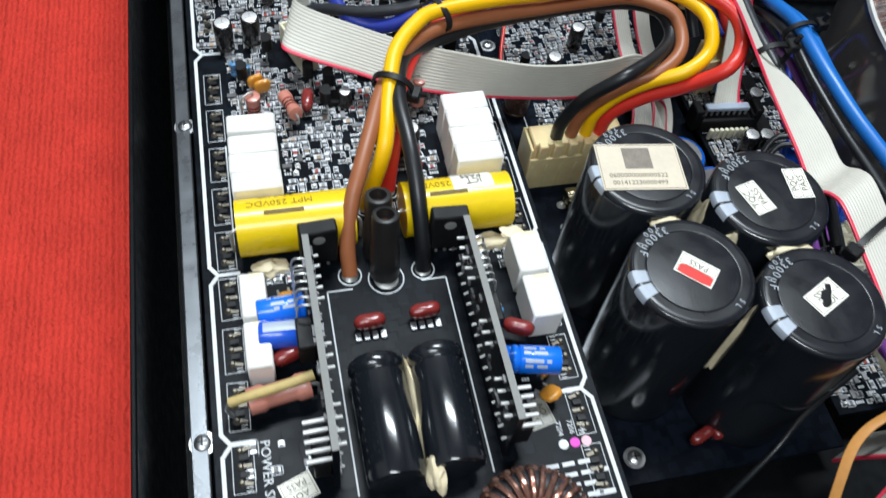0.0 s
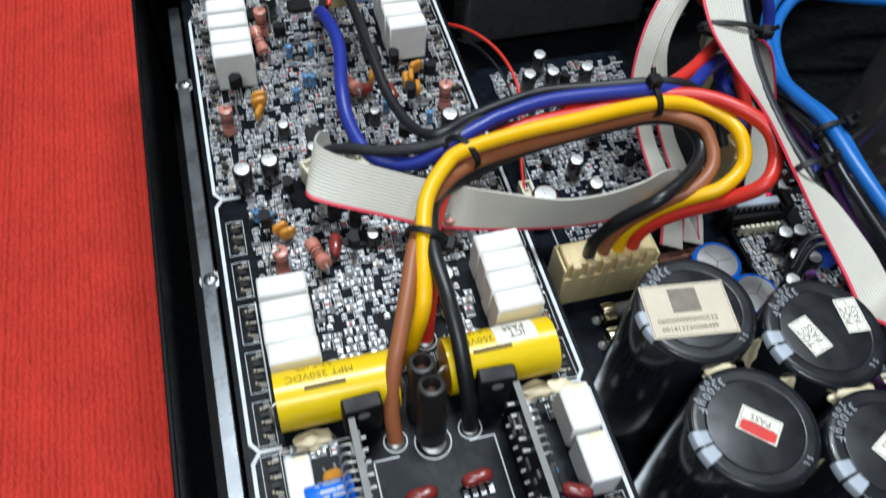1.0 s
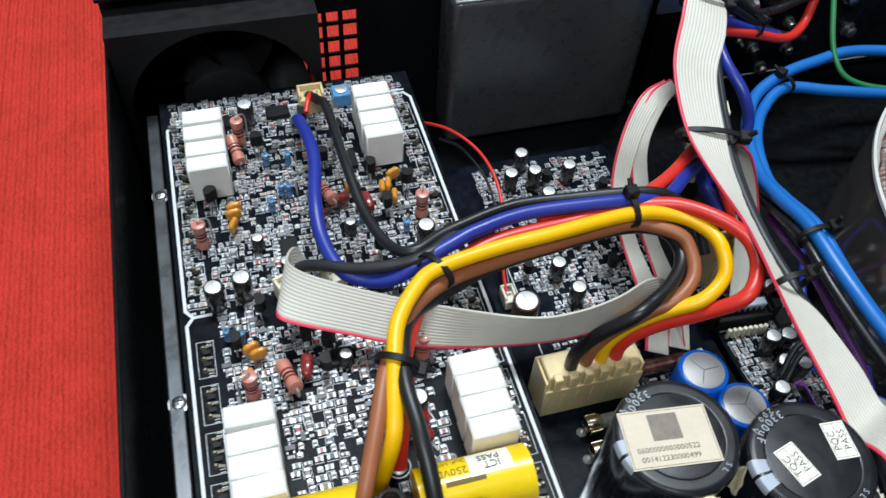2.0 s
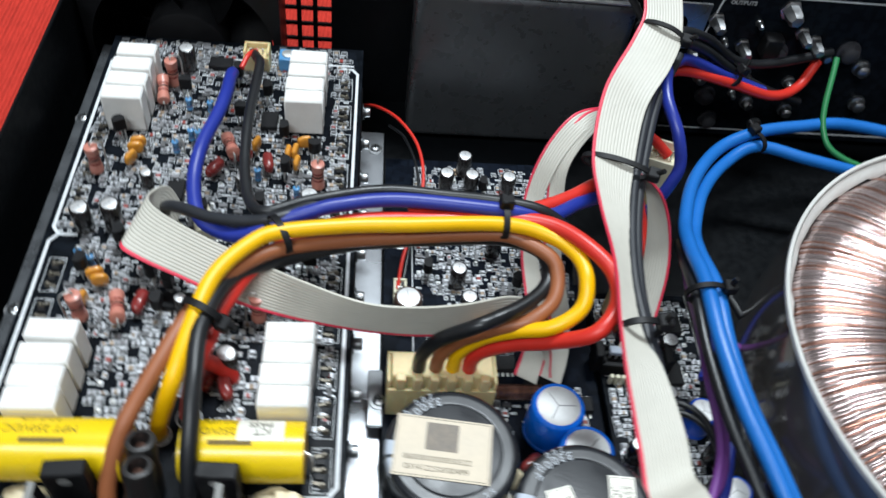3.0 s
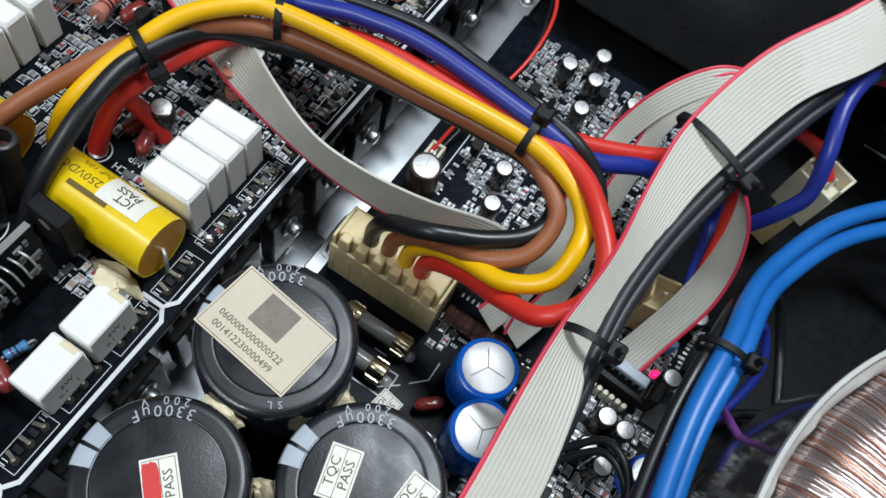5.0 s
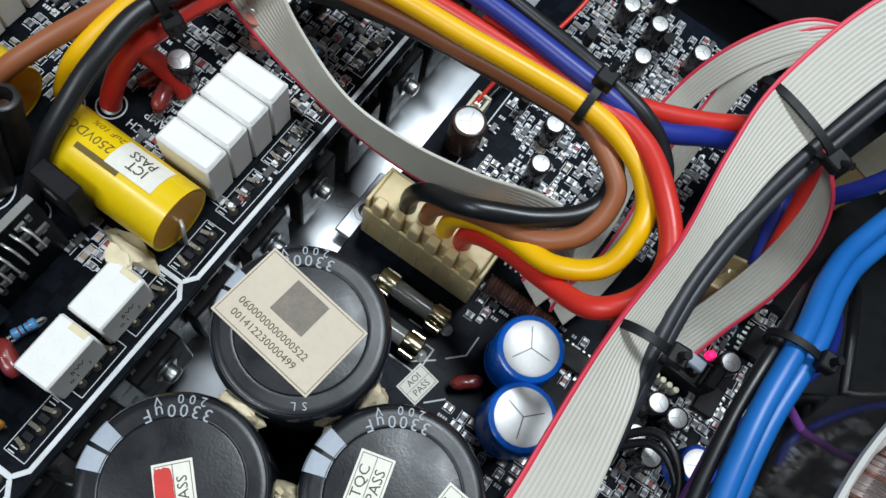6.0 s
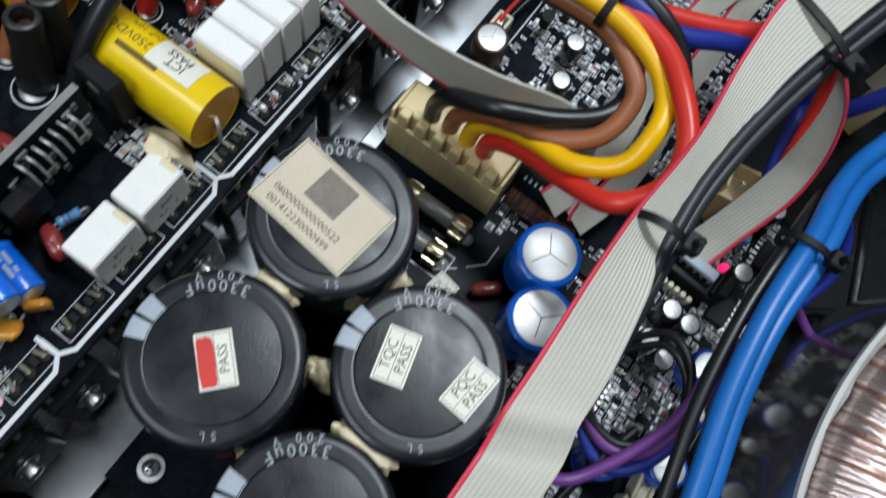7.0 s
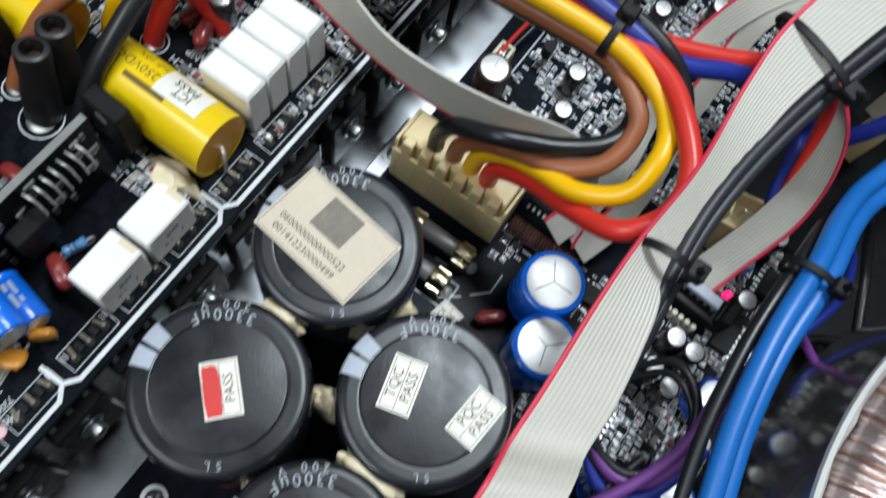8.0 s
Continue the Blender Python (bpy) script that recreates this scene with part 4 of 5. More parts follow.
def axial(name, mat, r, l, label, group, bands=()):
    """An axial resistor with swollen ends and colour bands, standing on one lead."""
    a = thing(name, 0, 0, 0, label, "resistor", group)
    prof = [(0, 0), (0, r * 0.6), (0.3, r), (l * 0.22, r), (l * 0.3, r * 0.86), (l * 0.7, r * 0.86), (l * 0.78, r), (l - 0.3, r), (l, r * 0.6), (l, 0)]
    part("body", turned(new_bm(), (0, 0, 1), (0, 0, 2), prof, 20), mat, a)
    part("lead", rod(new_bm(), (0, 0, 0), (0, 0, 1.2), 0.35, 8), SOLDER, a)
    part("lead", tube(new_bm(), [(0, 0, l + 0.9), (0, 0, l + 2.2), (1.4, 0, l + 2.4), (r + 1.4, 0, l + 0.5), (r + 1.5, 0, l * 0.4), (r + 1.6, 0, 0)], 0.35, 6, 4), SOLDER, a)
    for i, (u, m) in enumerate(bands):
        part("band", turned(new_bm(), (0, 0, 1 + l * u), (0, 0, 9 + l), [(0, r * 0.5), (0, r * 0.9), (l * 0.06, r * 0.9), (l * 0.06, r * 0.5)], 20), m, a)
    return a


pink = axial("pink_resistor", RES_PINK, 2.3, 11.5, "pink lacquered power resistor standing on one lead", "pink resistors", ((0.35, DIP_MAROON), (0.5, EPOXY), (0.62, DIP_MAROON)))
pink.matrix_basis = pose(-88 * MM, 117 * MM, Z_BOARD * MM, 0, 0, 20)
for x, y, a in ((-70, 165, 30), (-79, 55.5, 200), (-12, 114, 70), (-26.5, 57, 180)):
    again(pink, x, y, Z_BOARD, a)
for x, y, z, a in ((-71, 150, 54, 100), (-69.5, 63, 54.5, -75), (-46, 134, 54.5, -70)):
    copy_thing(pink, Matrix.Translation((x * MM, y * MM, z * MM)) @ Euler((0, radians(78), radians(a))).to_matrix().to_4x4())
bluer = axial("blue_resistor", RES_BLUE, 1.2, 5.4, "pale blue banded metal-film resistor on the board", "blue resistors", ((0.3, DIP_MAROON), (0.5, EPOXY), (0.7, DIP_MAROON)))
bluer.matrix_basis = pose(-56 * MM, 134 * MM, Z_BOARD * MM)
for x, y, a in ((-58.6, 134.5, 40), (-62, 151, 80), (-63, 128, 10), (-84, 77, 20), (-80, 75, 70), (-33, 116, 50), (-16, 62, 20), (-13.4, 62, 20), (-19, 108, 60), (-54, 150, 0)):
    again(bluer, x, y, Z_BOARD, a)
copy_thing(bluer, Matrix.Translation((-21 * MM, -30 * MM, 53 * MM)) @ Euler((0, radians(90), radians(70))).to_matrix().to_4x4())

smallcan = can("small_capacitor", 3.1, 11, CAN_BLACK, CAN_ALU, "small black electrolytic capacitor standing upright", "small black capacitors")
smallcan.matrix_basis = pose(-77 * MM, 93 * MM, Z_BOARD * MM)
for x, y in ((-14, 101), (-33, 38), (-86, 91), (-26, 66), (-66, 175)):
    again(smallcan, x, y, Z_BOARD)
tinycan = can("small_capacitor", 2.1, 6.5, CAN_BLACK, CAN_ALU, "tiny black electrolytic capacitor with a bright lid", "small black capacitors", False)
tinycan.matrix_basis = pose(-70 * MM, 112 * MM, Z_BOARD * MM)
for x, y in ((-22, 75), (-38, 112), (-62, 100), (-50, 60)):
    again(tinycan, x, y, Z_BOARD)


def small_transistor():
    t = thing("small_transistor", 0, 0, 0, "small black half-round transistor on three legs", "transistor", "small transistors")
    bm = turned(new_bm(), (0, 0, 5.2), (0, 0, 6), [(0, 0), (0, 2.3), (4.8, 2.3), (4.8, 0)], 20)
    for v in bm.verts:
        v.co.y = max(v.co.y, -1.1)
    part("body", bm, EPOXY, t)
    for k in (-1, 0, 1):
        part("leg", rod(new_bm(), (k * 1.27, 0, 0), (k * 1.27, 0, 5.4), 0.3, 6), SOLDER, t)
    return t


tr = small_transistor()
tr.matrix_basis = pose(-83 * MM, 134 * MM, Z_BOARD * MM, 0, 0, 30)
g = random.Random(11)
for x, y in ((-26, 136), (-82, 72), (-73, 84), (-60, 70), (-54, 66), (-49, 96), (-30, 100), (-34, 88), (-24, 118), (-14, 128), (-20, 92), (-42, 145), (-64, 158), (-34, 158), (-46, 168), (-56, 58), (-28, 84), (-12, 76)):
    again(tr, x, y, Z_BOARD, g.choice((0, 90, 180, 270)))
chip = thing("driver_chip", -52, 62, Z_BOARD, "flat black integrated circuit with tinned legs", "chip", "flat chips")
part("body", box(new_bm(), 0, 0, 0.4, 9, 6, 2.4, 0.3), EPOXY, chip)
for s in (-1, 1):
    for k in range(5):
        part("leg", box(new_bm(), -3.6 + 1.8 * k, s * 3.5, 0.05, 0.7, 1.6, 0.4), SOLDER, chip)
for x, y, a in ((-60, 108, 90), (-40, 92, 0), (-72, 176, 0), (-54, 178, 0), (-32, 146, 90)):
    again(chip, x, y, Z_BOARD, a)


def header(x, y, z, sx, sy, sz, pins, mat, label, turn=0):
    c = thing("connector", x, y, z, label, "connector", "plastic connectors", turn=turn)
    bm = new_bm()
    box(bm, 0, sy / 2 - 0.5, 0, sx, 1.0, sz, 0.25)
    box(bm, 0, -sy / 2 + 0.5, 0, sx, 1.0, sz * 0.8, 0.25)
    box(bm, -sx / 2 + 0.5, 0, 0, 1.0, sy - 2.1, sz, 0.25)
    box(bm, sx / 2 - 0.5, 0, 0, 1.0, sy - 2.1, sz, 0.25)
    box(bm, 0, 0, 0, sx - 2.1, sy - 2.1, sz * 0.72)
    part("housing", bm, mat, c)
    for k in range(pins):
        part("pin", rod(new_bm(), ((k - (pins - 1) / 2) * (sx - 3) / pins, 0, sz * 0.7), ((k - (pins - 1) / 2) * (sx - 3) / pins, 0, sz * 0.95), 0.5, 8), SOLDER, c)
    return c


header(-40, 180, 50, 10, 8, 9, 3, NYLON, "cream plastic plug connector with a wire plugged in")
header(-62, 84.5, 50, 6, 17, 9, 1, NYLON_PALE, "pale plastic ribbon connector on the board", 20)
header(-48, 92, 50, 6, 9, 8, 2, NYLON_PALE, "pale plastic two-way connector on the board", 20)
trim = thing("trimmer", -28, 181, Z_BOARD, "square blue trimmer resistor with a slotted dial", "trimmer", "blue trimmers")
part("case", box(new_bm(), 0, 0, 0, 7, 7, 6, 0.4), RES_BLUE, trim)
part("dial", rod(new_bm(), (0, 0, 5.9), (0, 0, 6.6), 2.4, 20, 0.2), SOLDER, trim)


def ring_choke():
    c = thing("ring_choke", -26, -85, Z_BOARD, "toroidal choke wound with thick bare-looking copper wire", "inductor")
    bm = new_bm()
    seg, R, r = 40, 9.5, 4
    ringv = []
    for i in range(seg):
        a = 2 * math.pi * i / seg
        ringv.append([bm.verts.new(((R + r * math.cos(b)) * math.cos(a), (R + r * math.cos(b)) * math.sin(a), 7 + r * math.sin(b))) for b in (2 * math.pi * k / 12 for k in range(12))])
    for i in range(seg):
        for k in range(12):
            bm.faces.new((ringv[i][k], ringv[(i + 1) % seg][k], ringv[(i + 1) % seg][(k + 1) % 12], ringv[i][(k + 1) % 12]))
    part("core", bm, FERRITE, c)
    n = 26
    for i in range(n):
        a = 2 * math.pi * i / n
        pts = []
        for k in range(9):
            b = 2 * math.pi * k / 8
            aa = a + 0.12 * k / 8
            pts.append(((R + 4.9 * math.cos(b)) * math.cos(aa), (R + 4.9 * math.cos(b)) * math.sin(aa), 7 + 4.9 * math.sin(b)))
        part("turn", tube(new_bm(), pts, 0.85, 8, 3), COPPER, c)


ring_choke()


def sleeve_resistor():
    s = thing("sleeved_resistor", -80, -40.5, 50, "pink resistor under a braided yellow sleeve", "resistor")
    part("body", turned(new_bm(), (-9, -1.5, 6), (7, 1, 6), [(0, 0), (0.4, 3.4), (4, 3.6), (5, 3), (8, 3), (9, 3), (12, 3.0), (13, 3.6), (16, 3.4), (16.2, 0)], 20), RES_PINK, s)
    part("sleeve", tube(new_bm(), [(-13, -2, 8.5), (-8, -1.6, 9.8), (0, -0.4, 10.2), (8, 1.2, 10.6)], 1.3, 12), YELLOW_SLEEVE, s, "braided yellow sleeve")
    part("lead", tube(new_bm(), [(-13, -2, 8.5), (-14, -2, 5), (-13, -2, 0)], 0.5, 8), SOLDER, s)
    part("lead", tube(new_bm(), [(7, 1, 6), (9, 1, 5), (9, 1, 0)], 0.5, 8), SOLDER, s)


sleeve_resistor()


def sticker(name, x, y, z, w, h, turn, mat, label, lines=(), ink=None, size=2.6, gap=3.2):
    s = thing(name, x, y, z, label, "sticker", "inspection stickers", turn=turn)
    part("paper", box(new_bm(), 0, 0, 0.02, w, h, 0.12), mat, s, soft=False)
    for i, line in enumerate(lines):
        part("print", text(new_bm(), line, size, flat(0, (len(lines) - 1) * gap / 2 - i * gap, 0.16)), ink or INK, s)
    bm = new_bm()
    for d in (-1, 1):
        box(bm, 0, d * (h / 2 - 0.5), 0.13, w - 1.0, 0.12, 0.05)
        box(bm, d * (w / 2 - 0.5), 0, 0.13, 0.12, h - 1.0, 0.05)
    if len(lines) > 1:
        box(bm, 0, 0, 0.13, w - 1.0, 0.12, 0.05)
    part("print_border", bm, ink or INK, s, soft=False)
    return s


sticker("inspection_sticker", -16, -54.5, 50.1, 9, 7, 282, PAPER_GREY, "grey-white AOI PASS sticker on the black board", ("AOI", "PASS"), size=2.4, gap=2.8)
sticker("inspection_sticker", -79, -64, 50.1, 8.5, 6.5, 200, PAPER_WHITE, "creased white PASS sticker on the black board", ("AOI", "PASS"), size=2.4, gap=2.8)

# ---- the power supply board ----
psu = thing("power_supply_board", 0, 0, Z_PSU, "blue-black power supply circuit board on short standoffs", "circuit board")
part("board", box(new_bm(), 51.5, 51, -1.6, 77, 238, 1.6, 0.2), PCB_PSU, psu)
for x, y in ((21, -60), (84, -60), (20, 124), (84, 160), (52, 60)):
    part("standoff", rod(new_bm(), (x, y, -12), (x, y, -1.6), 3, 6), BRASS, psu)
for pts in ([(40, 33), (44, 33)], [(47, 24), (52, 28)], [(56, 17), (60, 21)], [(54, 30), (58, 34), (58, 40)], [(24, 70), (24, 120), (30, 126)], [(25, 22), (50, 22), (50, 30), (30, 30)]):
    part("print_line", path_line(new_bm(), pts, 0.4), SILK, psu)
scatter(psu, [(26, 86, 88, 166, 2.8), (30, 60, 72, 88, 3.2), (62, 88, 4, 20, 3.6), (52, 84, 44, 58, 3.4)], [(28, 36, 88, 96)], 21, "the power supply board")

ctrl = thing("control_board", 0, 0, Z_CTRL, "narrow black control circuit board crowded with small parts", "circuit board")
part("board", box(new_bm(), 111, 20, -1.6, 39, 158, 1.6, 0.2), PCB, ctrl)
part("board_edge", box(new_bm(), 130.6, 20, -1.5, 0.3, 158, 1.4), FIBRE, ctrl, "pale fibre board edge")
for x, y in ((95, -54), (127, -54), (95, 94), (127, 94)):
    part("standoff", rod(new_bm(), (x, y, -14), (x, y, -1.6), 3, 6), BRASS, ctrl)
scatter(ctrl, [(94, 129, -56, 97, 3.0)], [(96, 114, 58, 72), (104, 120, -2, 14)], 33, "the control board")


def bulk_capacitor(x, y, turn):
    """A large snap-in can: sleeve rolled over the top, grey disc, vinyl marks."""
    c = thing("bulk_capacitor", x, y, Z_PSU, "large black snap-in electrolytic capacitor with a grey top", "capacitor", "four large capacitors", turn=turn)
    r, h = 17.15, 62.6
    sleeve = part("sleeve", turned(new_bm(), (0, 0, 0), (0, 0, 1), [(0, 0), (0, 16.6), (1.2, 17.3), (4, r), (h - 2.0, r), (h - 0.8, r - 0.35), (h - 0.15, r - 1.2), (h - 0.1, r - 1.6)], 64), CAN, c)
    rim = part("rim", turned(new_bm(), (0, 0, h - 0.5), (0, 0, h + 1), [(0.2, r - 0.9), (0.42, r - 1.45), (0.5, r - 2.1), (0.5, r - 2.4), (0.5, 13.2), (0.5, 12.8), (0.44, 12.55), (0.3, 12.4)], 64), CAN_RIM, c, "glossy folded sleeve rim")
    part("disc", turned(new_bm(), (0, 0, h - 0.3), (0, 0, h + 1), [(0, 12.5), (0.22, 12.35), (0.28, 12.0), (0.28, 0)], 64), CAN_TOP, c, "matt grey vinyl disc")
    for a0, a1 in ((172, 186), (189, 203)):
        bm = new_bm()
        n = 6
        top, side = [], []
        for i in range(n + 1):
            a = radians(a0 + (a1 - a0) * i / n)
            u = Vector((math.cos(a), math.sin(a), 0))
            top.append([bm.verts.new(u * q + Vector((0, 0, z))) for q, z in ((12.6, h - 0.02), (14.9, h + 0.12), (16.0, h + 0.06), (16.7, h - 0.2), (17.1, h - 0.9), (17.24, h - 2.4))])
        for p, q in zip(top, top[1:]):
            for k in range(5):
                bm.faces.new((p[k], q[k], q[k + 1], p[k + 1]))
        part("polarity_mark", bm, CAN_MARK, rim, "pale grey polarity mark")
    bm = new_bm()
    for i, ch in enumerate("3300uF"):
        text(bm, ch, 3.3, Matrix.Rotation(radians(14 + i * 9), 4, "Z") @ flat(0, 13.6, h + 0.12, 180))
    part("print", bm, CAN_PRINT, rim)
    bm = new_bm()
    for i, ch in enumerate("200 V"):
        text(bm, ch, 2.4, Matrix.Rotation(radians(20 + i * 7.5), 4, "Z") @ flat(0, 15.6, h + 0.1, 180))
    part("print", bm, CAN_PRINT, rim)
    bm = new_bm()
    for i, ch in enumerate("LS"):
        a = -58 + i * 8
        text(bm, ch, 2.2, Matrix.Rotation(radians(a - 90), 4, "Z") @ flat(0, 14.4, h + 0.1))
    part("print", bm, CAN_PRINT, rim)
    bm = new_bm()
    for z0 in (38, 50):
        for i in range(4):
            a = radians(196 + i * 1.1)
            box(bm, 17.2 * math.cos(a), 17.2 * math.sin(a), z0, 0.16, 0.35, 5.5, 0, math.degrees(a))
    part("side_print", bm, CAN_RIM, sleeve)
    return c


bulk_capacitor(28.8, 3.0, 0)
bulk_capacitor(28.5, -32.5, 0)
bulk_capacitor(60.8, -11.8, -4)
bulk_capacitor(60.3, -46.6, 6)
Z_TOP = 74.75
mark = sticker("long_label", 26.2, 2.9, Z_TOP, 24.5, 16.6, -7, PAPER, "cream paper label with dark print and digits", (), None)
part("print_patch", box(new_bm(), -0.4, 3.0, 0.14, 8.2, 7.6, 0.04), INK_FADED, mark, "plain faded square", False)
for body, y in (("0600000000000522", -3.2), ("0014122300004" + "99", -5.8)):
    part("print", text(new_bm(), body, 2.15, flat(-1.2, y, 0.16)), INK, mark)
red = sticker("inspection_sticker", 29.3, -32.7, Z_TOP, 10.7, 7.0, 137, PAPER_WHITE, "cream PASS sticker half covered in red marker", ("MQC", "PASS"), size=2.6, gap=2.9)
bm = new_bm()
bmesh.ops.create_circle(bm, cap_ends=True, segments=40, radius=1)
for v in bm.verts:
    k = (abs(v.co.x) ** 6 + abs(v.co.y) ** 6) ** (-1 / 6) * (1 + 0.09 * noise.noise(v.co * 4))
    v.co = Vector((v.co.x * k * 4.7 - 0.2, v.co.y * k * 1.6 + 1.7, 0.2))
bmesh.ops.solidify(bm, geom=bm.faces[:], thickness=0.05)
part("marker_patch", bm, RED_INK, red, "red marker patch", False)
sticker("inspection_sticker", 55.6, -12.4, Z_TOP, 10.8, 6.6, 105, PAPER_WHITE, "cream TQC PASS sticker on a capacitor top", ("TQC", "PASS"), size=2.8, gap=2.9)
sticker("inspection_sticker", 70.4, -9.2, Z_TOP, 10.6, 6.6, 85, PAPER_WHITE, "cream QC PASS sticker over a capacitor rim", ("PQC", "PASS"), size=2.8, gap=2.9)
burnt = sticker("inspection_sticker", 60.8, -45.8, Z_TOP, 10.9, 7.0, 206, PAPER_WHITE, "cream PASS sticker with a black scrawl", ("ICT", "PASS"), size=2.8, gap=2.9)
bm = tube(new_bm(), [(-3.4, -2.2, 0), (-1.2, -0.2, 0), (0.8, 0.6, 0), (2.4, 1.6, 0), (0.6, 1.3, 0), (-0.8, -1.0, 0), (1.6, 0.2, 0)], 0.8, 10)
for v in bm.verts:
    v.co.z = 0.24 + 0.08 * v.co.z
part("scrawl", bm, EPOXY, burnt, "black pen scrawl")
sticker("inspection_sticker", 51.8, 20, Z_PSU + 0.1, 9, 7, 80, PAPER_WHITE, "small AOI PASS sticker on the dark board", ("AOI", "PASS"), size=2.5, gap=2.9)

for x, y, z, sx, sy, sz, s in ((28.5, -14.9, 70.5, 5.0, 1.8, 2.6, 6), (45.4, -22, 60, 4.0, 2.6, 11, 7), (45, -9, 62, 2.2, 3.4, 9, 8), (60.6, -29.3, 71.0, 7.0, 2.4, 2.4, 9), (43.0, -43.4, 45, 1.7, 2.0, 25, 10), (46, 3, 58, 3.5, 3.0, 4.0, 11)):
    blob("glue", x, y, z, sx, sy, sz, s, label="cream glue squeezed between the large capacitors")
for x, y, a in ((43, -58, 20), (49, -56, 70), (62, 27, 40), (86, -4, 10)):
    again(maroon, x, y, Z_PSU, a)


def fuse(x, y, l):
    f = thing("glass_fuse", x, y, Z_PSU, "glass tube fuse between brass clips", "fuse", "fuses on the board")
    for s in (-1, 1):
        part("cap", rod(new_bm(), (s * (l / 2 - 5.4), 0, 5), (s * l / 2, 0, 5), 2.9, 24, 0.4), BRASS, f)
        bm = new_bm()
        for d in (-1, 1):
            box(bm, s * (l / 2 - 2.8), d * 3.1, 0, 4.0, 0.4, 5.6)
        box(bm, s * (l / 2 - 2.8), 0, 0.2, 4.4, 6.0, 0.5)
        part("clip", bm, BRASS, f)
        part("solder_foot", turned(new_bm(), (s * (l / 2 + 0.6), 0, 0), (s * (l / 2 + 0.6), 0, 1), [(0, 1.8), (1, 1.2), (1.8, 0.4), (1.9, 0)], 12), SOLDER, f)
    part("tube", rod(new_bm(), (-l / 2 + 4, 0, 5), (l / 2 - 4, 0, 5), 2.5, 24), material("smoky_glass", (0.4, 0.4, 0.38), 0.1, 0, 0.1, 300, 0, 0.3, 0, 0.6), f, "smoky glass tube")


fuse(38, 36.6, 22)
fuse(36.5, 26.6, 22)

big = header(32, 52, Z_PSU, 36, 12.5, 20.5, 6, NYLON, "yellowed cream nylon power connector with thick wires")
part("plug", box(new_bm(), 0, 0.6, 13.5, 33.5, 9.4, 8.5, 0.5), NYLON, big)
for k in range(7):
    part("rib", box(new_bm(), -16.5 + 5.5 * k, -6.15, 1, 1.2, 0.5, 12, 0.2), NYLON, big)
for k in range(6):
    part("keyway", box(new_bm(), -13.7 + 5.5 * k, -4.6, 14.1, 3.2, 3.0, 8.6, 0.4), NYLON, big)

bigblue = can("blue_capacitor", 9, 18, BLUE_SLEEVE, CAN_ALU, "bright blue electrolytic capacitor with a scored lid", "two blue capacitors")
bigblue.matrix_basis = pose(70 * MM, 40.5 * MM, Z_PSU * MM, 0, 0, 30)
again(bigblue, 77.5, 25, Z_PSU, 75)
brown = can("brown_capacitor", 5.1, 14, material("dark_brown_sleeve", (0.055, 0.03, 0.022), 0.3, 0, 0.2, 900, 0.05, 0.3), CAN_ALU, "dark brown electrolytic capacitor with a scored lid", "capacitors on the supply board")
brown.matrix_basis = pose(21.5 * MM, 85.5 * MM, Z_PSU * MM, 0, 0, 10)
for x, y in ((44.3, 88.9), (41, 102), (46.3, 162.8), (50.1, 138.4), (64.3, 151.5), (38.2, 152.2), (48.7, 151.8), (56, 118)):
    again(smallcan, x, y, Z_PSU)
choke = thing("rod_choke", 62, 53, Z_PSU, "small rod choke wound with copper wire", "inductor")
part("winding", turned(new_bm(), (-11, 0, 4.5), (11, 0, 4.5), [(0, 0)] + [(0.2 + 0.5 * i, 2.6 + 0.3 * (i % 2)) for i in range(44)] + [(22, 0)], 18), COPPER, choke)
part("mount", box(new_bm(), 0, 0, 0, 16, 3, 2.6, 0.3), EPOXY, choke)
header(19, 96, Z_PSU, 5, 8, 6, 2, NYLON_PALE, "small cream connector for the thin red wire")
for x, y, r in ((68, 60, 0), (38, 66, 90), (82, 50, 0), (72, 4, 90), (56, 66, 0)):
    again(chip, x, y, Z_PSU, r)
for x, y in ((30, 105), (64, 100), (70, 128), (54, 150), (34, 136), (76, 140)):
    again(tr, x, y, Z_PSU, 90)

# ---- things on the control board ----
socket = header(102, 65.5, Z_CTRL, 22, 8, 8, 8, EPOXY, "black ribbon cable socket with side latches", -4)
part("clamp_bar", box(new_bm(), 0, 0.8, 8, 18, 3.4, 2.0, 0.4), FIBRE_BLUE, socket, "grey-blue clamp bar")
for s in (-1, 1):
    part("latch_block", box(new_bm(), s * 12.6, 0.4, 0, 3.2, 7, 10.5, 0.5), EPOXY, socket)
for k in range(8):
    single("socket_pin", rod(new_bm(), (0, 0, 0), (0, 0, 5), 0.9, 10, 0.3), NYLON_PALE, "pale pin of the ribbon socket", "pin", "ribbon socket pins", at=(94.0 + 2.1 * k, 59 - 0.15 * k, Z_CTRL))
led = thing("indicator_led", 113.3, 73.6, Z_CTRL - 1, "small glowing pink indicator light on the board", "indicator light")
part("lens", turned(new_bm(), (0, 0, 0), (0, 0, 1), [(0, 0), (0, 1.5), (2.4, 1.5), (3.2, 1.1), (3.6, 0)], 16), LED_PINK, led)
for x, y in ((105, 50), (111, 49.5), (104, 39.5), (110, 37), (116, 71), (115, 93), (97, 30), (99, -20), (124, 30)):
    again(smallcan, x, y, Z_CTRL)
midblue = can("blue_capacitor", 5.2, 12, NAVY_SLEEVE, CAN_ALU, "dark blue electrolytic capacitor on the control board", "blue capacitors by the transformer")
midblue.matrix_basis = pose(110 * MM, 6 * MM, Z_CTRL * MM)
